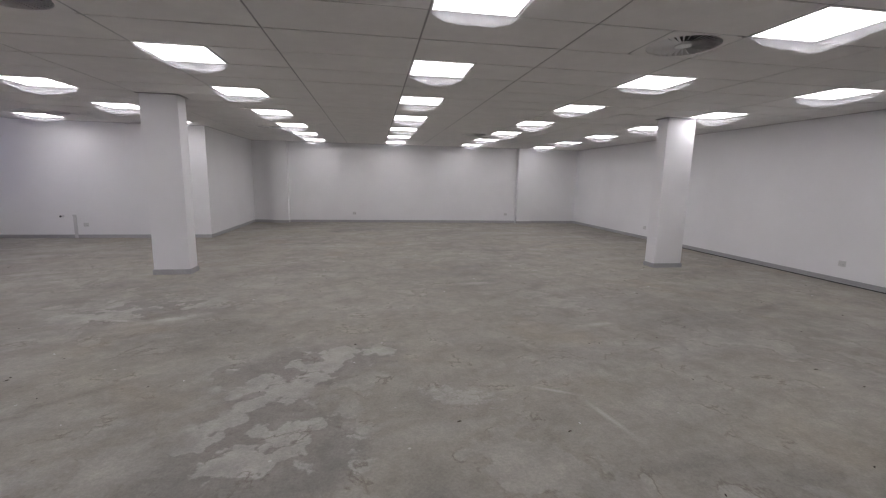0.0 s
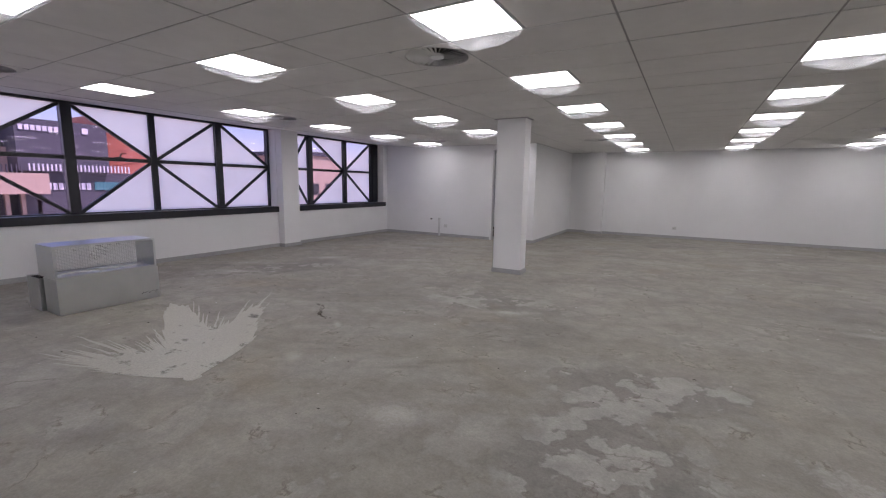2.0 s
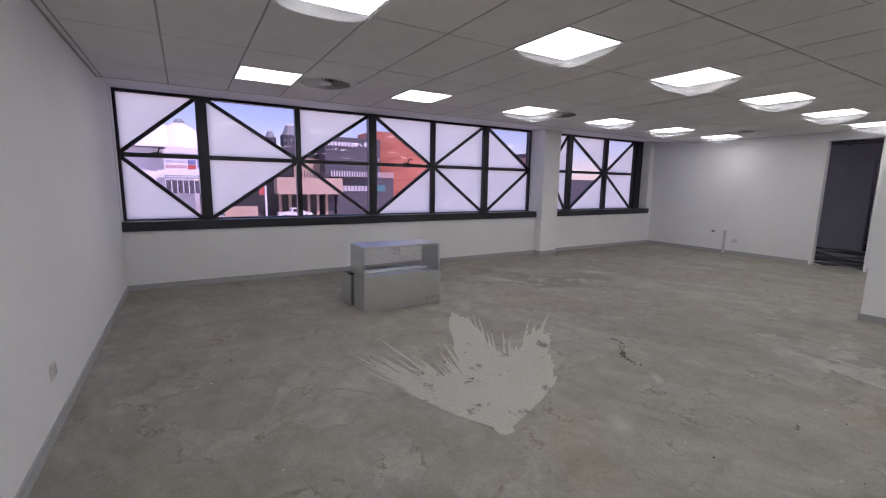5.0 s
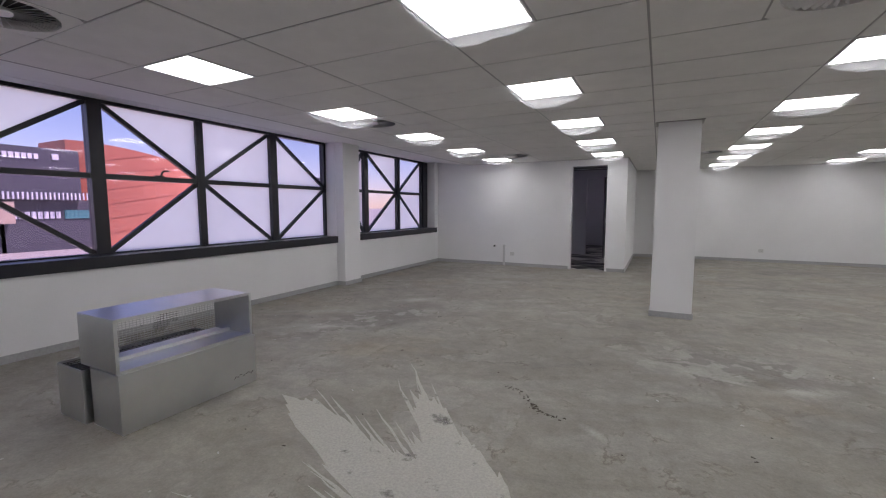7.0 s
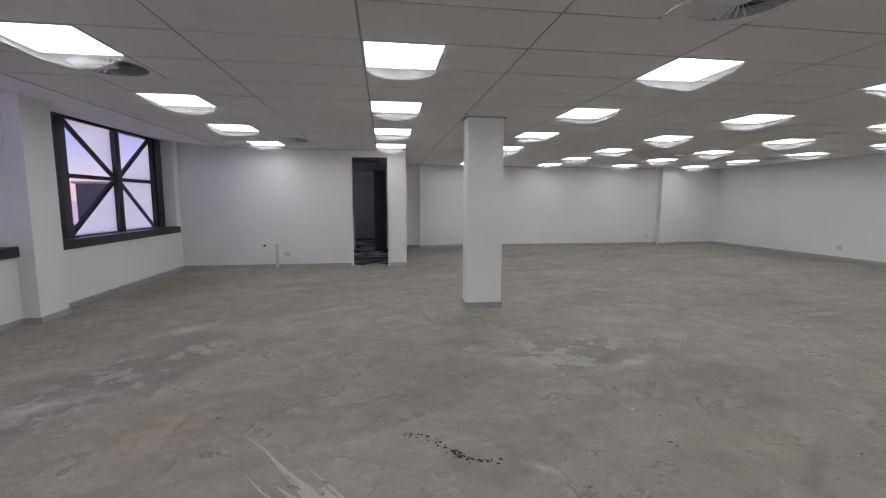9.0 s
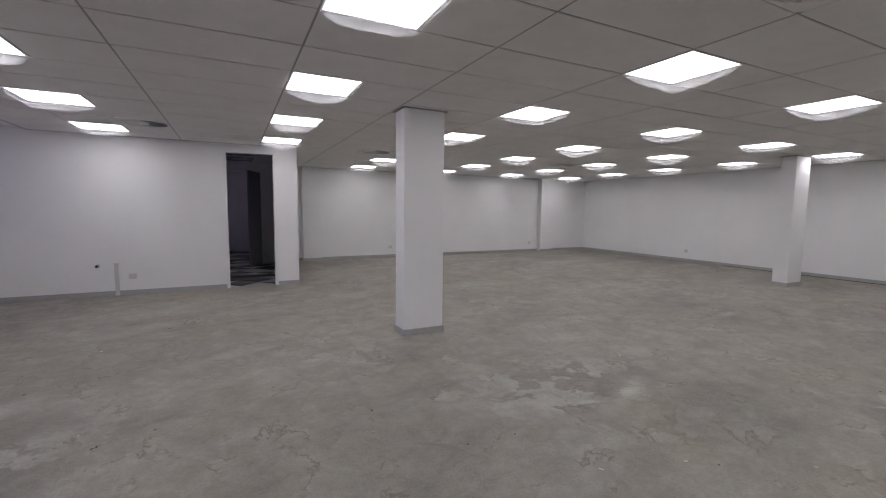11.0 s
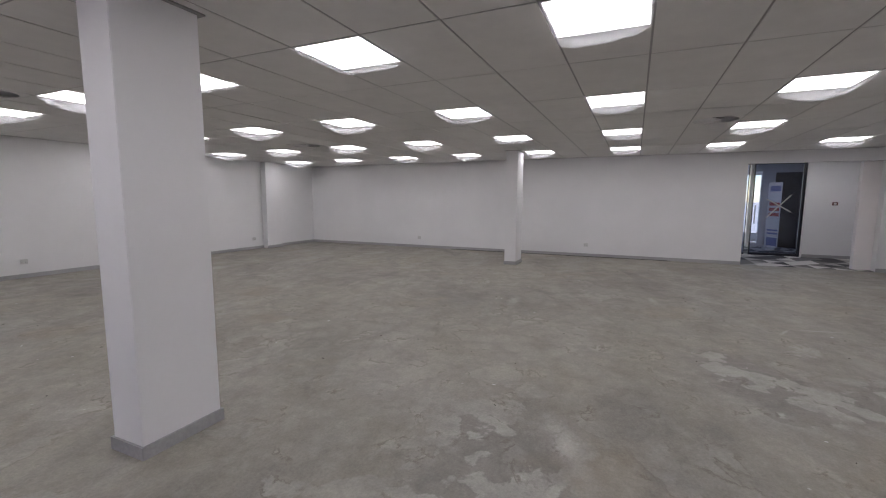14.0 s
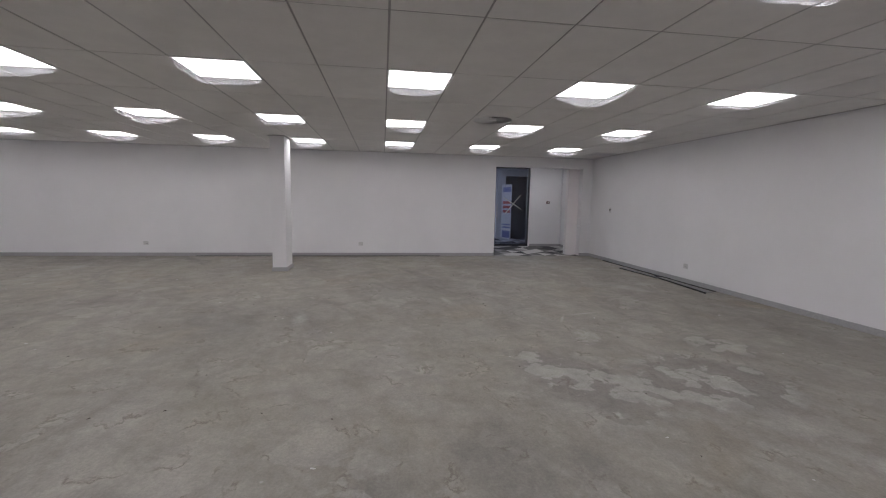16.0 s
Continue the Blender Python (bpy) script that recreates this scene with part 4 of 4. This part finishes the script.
SIGN = plain("white_sign_letters", (0.75, 0.75, 0.78), 0.5)
CUPOLA = plain("grey_green_roofing", (0.22, 0.25, 0.26), 0.6, vary=0.1)
# near-black: the shopfront's shade is in this colour; also serves for dark windows
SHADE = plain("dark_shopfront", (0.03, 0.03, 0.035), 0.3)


def far(y, z, k=1.9):
    """A place on the far side of the street, from its place 38 m off."""
    return 0.33 + (y - 0.33) * k, 1.48 + (z - 1.48) * k


def slab(name, parent, x0, x1, y0, z0, y1, z1, mat, label=""):
    (a, lo), (b, hi) = far(y0, z0), far(y1, z1)
    return part(name, block(x0, a, lo, x1, b, hi), mat, parent, label)


base_z = 1.48 + (GROUND - 1.48) / 1.9
shop = empty("shopping_centre")
slab("wall", shop, -84, -74, 11.1, 2.0, 16.3, 5.5, CHAR, "dark upper storey")
slab("wall", shop, -84, -75, 11.4, base_z, 17.9, 2.0, CHAR)
slab("ledge", shop, -76, -73, 6.9, 0.45, 12.45, 1.85, BEIGE, "beige balcony wall")
slab("wall", shop, -84, -78, 3.5, base_z, 11.4, 4.0, SHADE, "shopfront with its shade put into a near-black colour")
slab("wall", shop, -83, -77.5, 8.8, 1.85, 11.1, 3.6, BEIGE)
for q in range(7):
    slab("pillar", shop, -75.6, -75.0, 7.2 + 0.8 * q, base_z, 7.42 + 0.8 * q, 0.45, BEIGE)
for q in range(26):
    slab("railing_post", shop, -73.4, -73.2, 11.5 + 0.235 * q, 2.02, 11.58 + 0.235 * q, 2.5, SIGN)
for q in range(11):
    slab("railing_post", shop, -73.4, -73.2, 8.7 + 0.24 * q, 1.85, 8.76 + 0.24 * q, 2.4, CHAR)
slab("sign_band", shop, -73.98, -73.9, 11.3, 5.0, 14.1, 5.02, SIGN)
for q in range(9):
    slab("sign_mark", shop, -73.96, -73.8, 11.3 + 0.31 * q, 4.72, 11.52 + 0.31 * q, 5.06, SIGN)
slab("sign_mark", shop, -73.96, -73.8, 14.75, 4.75, 15.1, 5.15, SIGN)
for q in range(8):
    slab("sign_mark", shop, -74.96, -74.8, 12.6 + 0.33 * q, 0.72, 12.84 + 0.33 * q, 1.2, SIGN)
slab("sign_mark", shop, -74.96, -74.8, 15.4, 0.7, 17.0, 1.3, plain("teal_sign", (0.1, 0.3, 0.3), 0.4))
for y, w, h in ((8.3, 1.2, 1.2), (10.0, 1.6, 2.2), (12.2, 0.8, 0.6)):
    slab("roof_plant", shop, -84, -80, y, 3.6, y + w, 3.6 + h, CHAR)
tagged(shop, "dark clad shopping centre with beige balcony across the street", "building")

JOINT = plain("cladding_joint", (0.32, 0.10, 0.07), 0.7)
red = empty("red_building")
bm = bmesh.new()
n = 14
(ya, z0), (yb, z1) = far(16.4, base_z), far(23.6, 6.5)
ring = []
for q in range(n + 1):
    u = q / n
    x = -78 + 9 * math.sin(u * math.pi * 0.5)
    ring.append((x, ya + (yb - ya) * u))
lo = [bm.verts.new((x, y, z0)) for x, y in ring]
hi = [bm.verts.new((x, y, z1 - 4.0 * (q / n) ** 1.5)) for q, (x, y) in enumerate(ring)]
lob = [bm.verts.new((x - 8, y, z0)) for x, y in ring]
hib = [bm.verts.new((x - 8, y, z1 - 4.0 * (q / n) ** 1.5)) for q, (x, y) in enumerate(ring)]
for q in range(n):
    bm.faces.new((lo[q], lo[q + 1], hi[q + 1], hi[q]))
    bm.faces.new((lob[q], hib[q], hib[q + 1], lob[q + 1]))
    bm.faces.new((hi[q], hi[q + 1], hib[q + 1], hib[q]))
bm.faces.new((lo[0], hi[0], hib[0], lob[0]))
bm.faces.new((lo[n], lob[n], hib[n], hi[n]))
part("wall", bm, RUST, red, "curved orange-red cladding")
for k in range(6):
    for q in range(n):
        (xa, y0), (xb, y1) = ring[q], ring[q + 1]
        zz = z0 + 1.2 + 2.1 * k + 0.22 * q
        part("joint", bar((xa + 0.03, y0, zz), (xb + 0.03, y1, zz + 0.22), 0.05, 0.04, (1, 0, 0)), JOINT, red)
tagged(red, "curved orange-red clad building across the street", "building")

tents = empty("tent_roof", -58, -4.8, 0.2)
for dy, h in ((-8.0, 7.2), (-4.0, 7.3), (0.2, 7.2), (3.0, 7.3), (5.0, 7.5)):
    bm = bmesh.new()
    seg = 24
    prev = None
    for k in range(10):
        u = k / 9
        r, z = 3.9 * (1 - u) ** 0.85 + 0.55, 4.6 + (h - 4.6) * u ** 1.25
        loop = [bm.verts.new((r * math.cos(2 * math.pi * q / seg), dy + r * math.sin(2 * math.pi * q / seg), z)) for q in range(seg)]
        if prev:
            for q in range(seg):
                bm.faces.new((prev[q], prev[(q + 1) % seg], loop[(q + 1) % seg], loop[q]))
        prev = loop
    bm.faces.new(prev)
    part("canopy", bm, TENT, tents, "white peaked canopy", smooth=True)
    bm = bmesh.new()
    bmesh.ops.create_cone(bm, cap_ends=True, segments=16, radius1=0.62, radius2=0.35, depth=0.45, matrix=Matrix.Translation((0, dy, h + 0.2)))
    part("cap", bm, CUPOLA, tents, "grey-green cap")
part("valance", block(-3, -13, 3.9, 3, 6.4, 4.75), TENT, tents)
part("support", block(-2.8, -12.5, GROUND - 0.2, 2.8, 6.0, 3.9), TENT, tents)
part("gutter", block(3.0, -13, 4.55, 3.08, 6.4, 4.75), CHAR, tents, "dark gutter line")
tagged(tents, "white peaked tensile tent roof outside", "tent")

for y, z, w in ((17.3, 9.75, 1.0), (13.9, 9.2, 0.6)):
    cup = empty("cupola", -84, y, z)
    for k, (r0, r1, lo, hi, mat) in enumerate(((1.7, 1.7, -6.0, 0.0, CHAR), (1.5, 1.35, 0.0, 0.35, CUPOLA), (1.3, 0.75, 0.35, 1.75, CUPOLA), (0.8, 0.7, 1.75, 1.9, SIGN))):
        bm = bmesh.new()
        bmesh.ops.create_cone(bm, cap_ends=True, segments=12, radius1=r0 * w, radius2=r1 * w, depth=(hi - lo) * w, matrix=Matrix.Translation((0, 0, (lo + hi) / 2 * w)))
        part(("drum", "eave", "roof", "cap")[k], bm, mat, cup)
    tagged(cup, "grey-green roof cupola behind the shops", "cupola")
mast = empty("radio_mast", -84, 46.7, GROUND)
for dx, dy in ((-0.5, -0.5), (-0.5, 0.5), (0.5, -0.5), (0.5, 0.5)):
    part("leg", rod((dx, dy, 0), (dx, dy, 23.5), 0.07, 6), SIGN, mast)
for q in range(14):
    z = 1.0 + 1.6 * q
    part("lattice_bar", rod((0.5, -0.5, z), (0.5, 0.5, z + 1.6), 0.045, 5), SIGN, mast)
    part("lattice_bar", rod((0.5, 0.5, z), (0.5, -0.5, z + 1.6), 0.045, 5), SIGN, mast)
for y, z in ((-0.9, 21.5), (0.9, 20.2), (1.1, 22.6)):
    part("antenna", block(0.3, y - 0.15, z, 0.6, y + 0.15, z + 1.6), SIGN, mast, "white antenna panel")
tagged(mast, "white lattice radio mast behind the red building", "mast")
pole = empty("sign_pole", -60, 9.1, GROUND)
part("post", rod((0, 0, 0), (0, 0, 5.2), 0.13), SIGN, pole, "white round post")
part("sign", block(-0.08, -0.75, 4.0, 0.08, -0.14, 5.1), BANNER_RED, pole, "red sign board")
tagged(pole, "white street post with a small red sign", "street sign")

ya, za, yb, zb = -1.35, 1.55, 2.25, 4.75
board = empty("billboard", -53, (ya + yb) / 2, GROUND)
w, lo, hi = (yb - ya) / 2, za - GROUND, zb - GROUND
part("panel", block(-0.15, -w, lo, 0, w, hi), SIGN, board, "white printed panel")
for s in (-1, 1):
    part("post", rod((-0.3, s * w * 0.7, 0), (-0.3, s * w * 0.7, lo), 0.12), CHAR, board)
part("lower_panel", block(-0.15, -w, lo - 1.4, -0.02, w, lo - 0.1), CHAR, board)


def lettering(words, size, y, z, mat):
    cu = bpy.data.curves.new("lettering", "FONT")
    cu.body, cu.size, cu.extrude = words, size, 0.01
    ob = new("lettering", cu)
    ob.data.materials.append(mat)
    ob.parent = board
    ob.matrix_basis = Matrix.Translation((0.03, y, z)) @ Matrix(((0, 0, 1, 0), (1, 0, 0, 0), (0, 1, 0, 0), (0, 0, 0, 1)))
    return ob


lettering("PREMIUM VEHICLES", 0.21, -w + 0.12, lo + 1.72, BANNER_BLUE)
lettering("SINCE 2005", 0.37, -w + 0.12, lo + 1.18, BANNER_RED)
for y0, y1, z0, z1, mat in ((0.15, 0.55, 1.05, 1.5, BANNER_RED), (0.15, 0.55, 1.55, 2.0, BANNER_BLUE), (0.62, 0.95, 1.2, 2.1, BANNER_BLUE)):
    part("picture", block(0.0, w * y0, lo + z0, 0.02, w * y1, lo + z1), mat, board)
part("strip", block(0.0, -w, lo + 2.55, 0.02, w, lo + 2.62), CUPOLA, board, "grey line")
part("strip", block(0.0, -w, lo + 0.12, 0.02, w, lo + 0.42), CUPOLA, board, "grey strip of small print")
for q in range(11):
    part("print", block(0.021, -w + 0.15 + 0.31 * q, lo + 0.2, 0.03, -w + 0.38 + 0.31 * q, lo + 0.34), SIGN, board)
for q in range(7):
    part("glazing_bar", block(-0.02, -w + 0.5 * q, lo - 1.4, 0.04, -w + 0.08 + 0.5 * q, lo - 0.1), SIGN, board)
tagged(board, "white billboard with red lettering in the street", "billboard")

far_b = empty("beige_building")
part("wall", block(-90, 62, GROUND, -70, 74, 7.2), BEIGE, far_b)
part("roof", block(-90.5, 61.5, 7.2, -69.5, 74.5, 8.0), CHAR, far_b)
part("wing", block(-92, 74, GROUND, -74, 90, 3.0), CHAR, far_b, "lower dark wing")
for q in range(2):
    part("window", block(-70, 64.5 + 5.0 * q, -1.0, -69.9, 67.5 + 5.0 * q, 1.4), SHADE, far_b)
tagged(far_b, "beige rendered building beyond the street", "building")
low_b = empty("grey_building")
part("wall", block(-70, 104, GROUND, -50, 170, 5.0), CHAR, low_b)
for q in range(9):
    part("window", block(-50, 107 + 7 * q, -1.5, -49.9, 111 + 7 * q, 1.2), SHADE, low_b)
part("sign", block(-49.9, 112, 2.2, -49.7, 116, 4.2), RUST, low_b, "red sign")
part("roof", block(-70.5, 103.5, 5.0, -49.5, 170.5, 5.5), BEIGE, low_b)
tagged(low_b, "low grey building with a red sign beyond the street", "building")

kerb_wall = solid("low_wall", block(-66, far(2.6, 0)[0], GROUND, -65.4, far(4.8, 0)[0], 1.48 + (-0.55 - 1.48) * 1.68), BEIGE)
tagged(kerb_wall, "low beige garden wall by the street", "low wall")

truck = empty("pickup_truck", -70, far(7.9, 0)[0], GROUND)
CAR_WHITE = plain("white_car_paint", (0.75, 0.75, 0.76), 0.25)
bm = bmesh.new()
prof = ((-2.5, 0.45), (2.45, 0.45), (2.5, 0.95), (1.5, 1.08), (0.75, 1.7), (-0.6, 1.72), (-0.75, 1.1), (-2.5, 1.08))
a, b = ([bm.verts.new((x, y, z)) for y, z in prof] for x in (-0.85, 0.85))
bm.faces.new(a)
bm.faces.new(b[::-1])
for q in range(8):
    bm.faces.new((a[q], a[(q + 1) % 8], b[(q + 1) % 8], b[q]))
part("body", bm, CAR_WHITE, truck, bevel=0.04)
part("side_window", prism(((-0.45, 1.15), (1.1, 1.15), (0.65, 1.58), (-0.45, 1.6)), 0.85, 0.857), SHADE, truck)
for y in (-1.6, 1.55):
    for x in (-0.78, 0.78):
        wheel = part("wheel", rod((x - 0.12, y, 0.36), (x + 0.12, y, 0.36), 0.36, 18), DARK, truck)
        part("rim", rod((x - 0.125, y, 0.36), (x + 0.125, y, 0.36), 0.2, 14), CHROME, wheel)
tagged(truck, "white pickup truck parked across the street", "car")
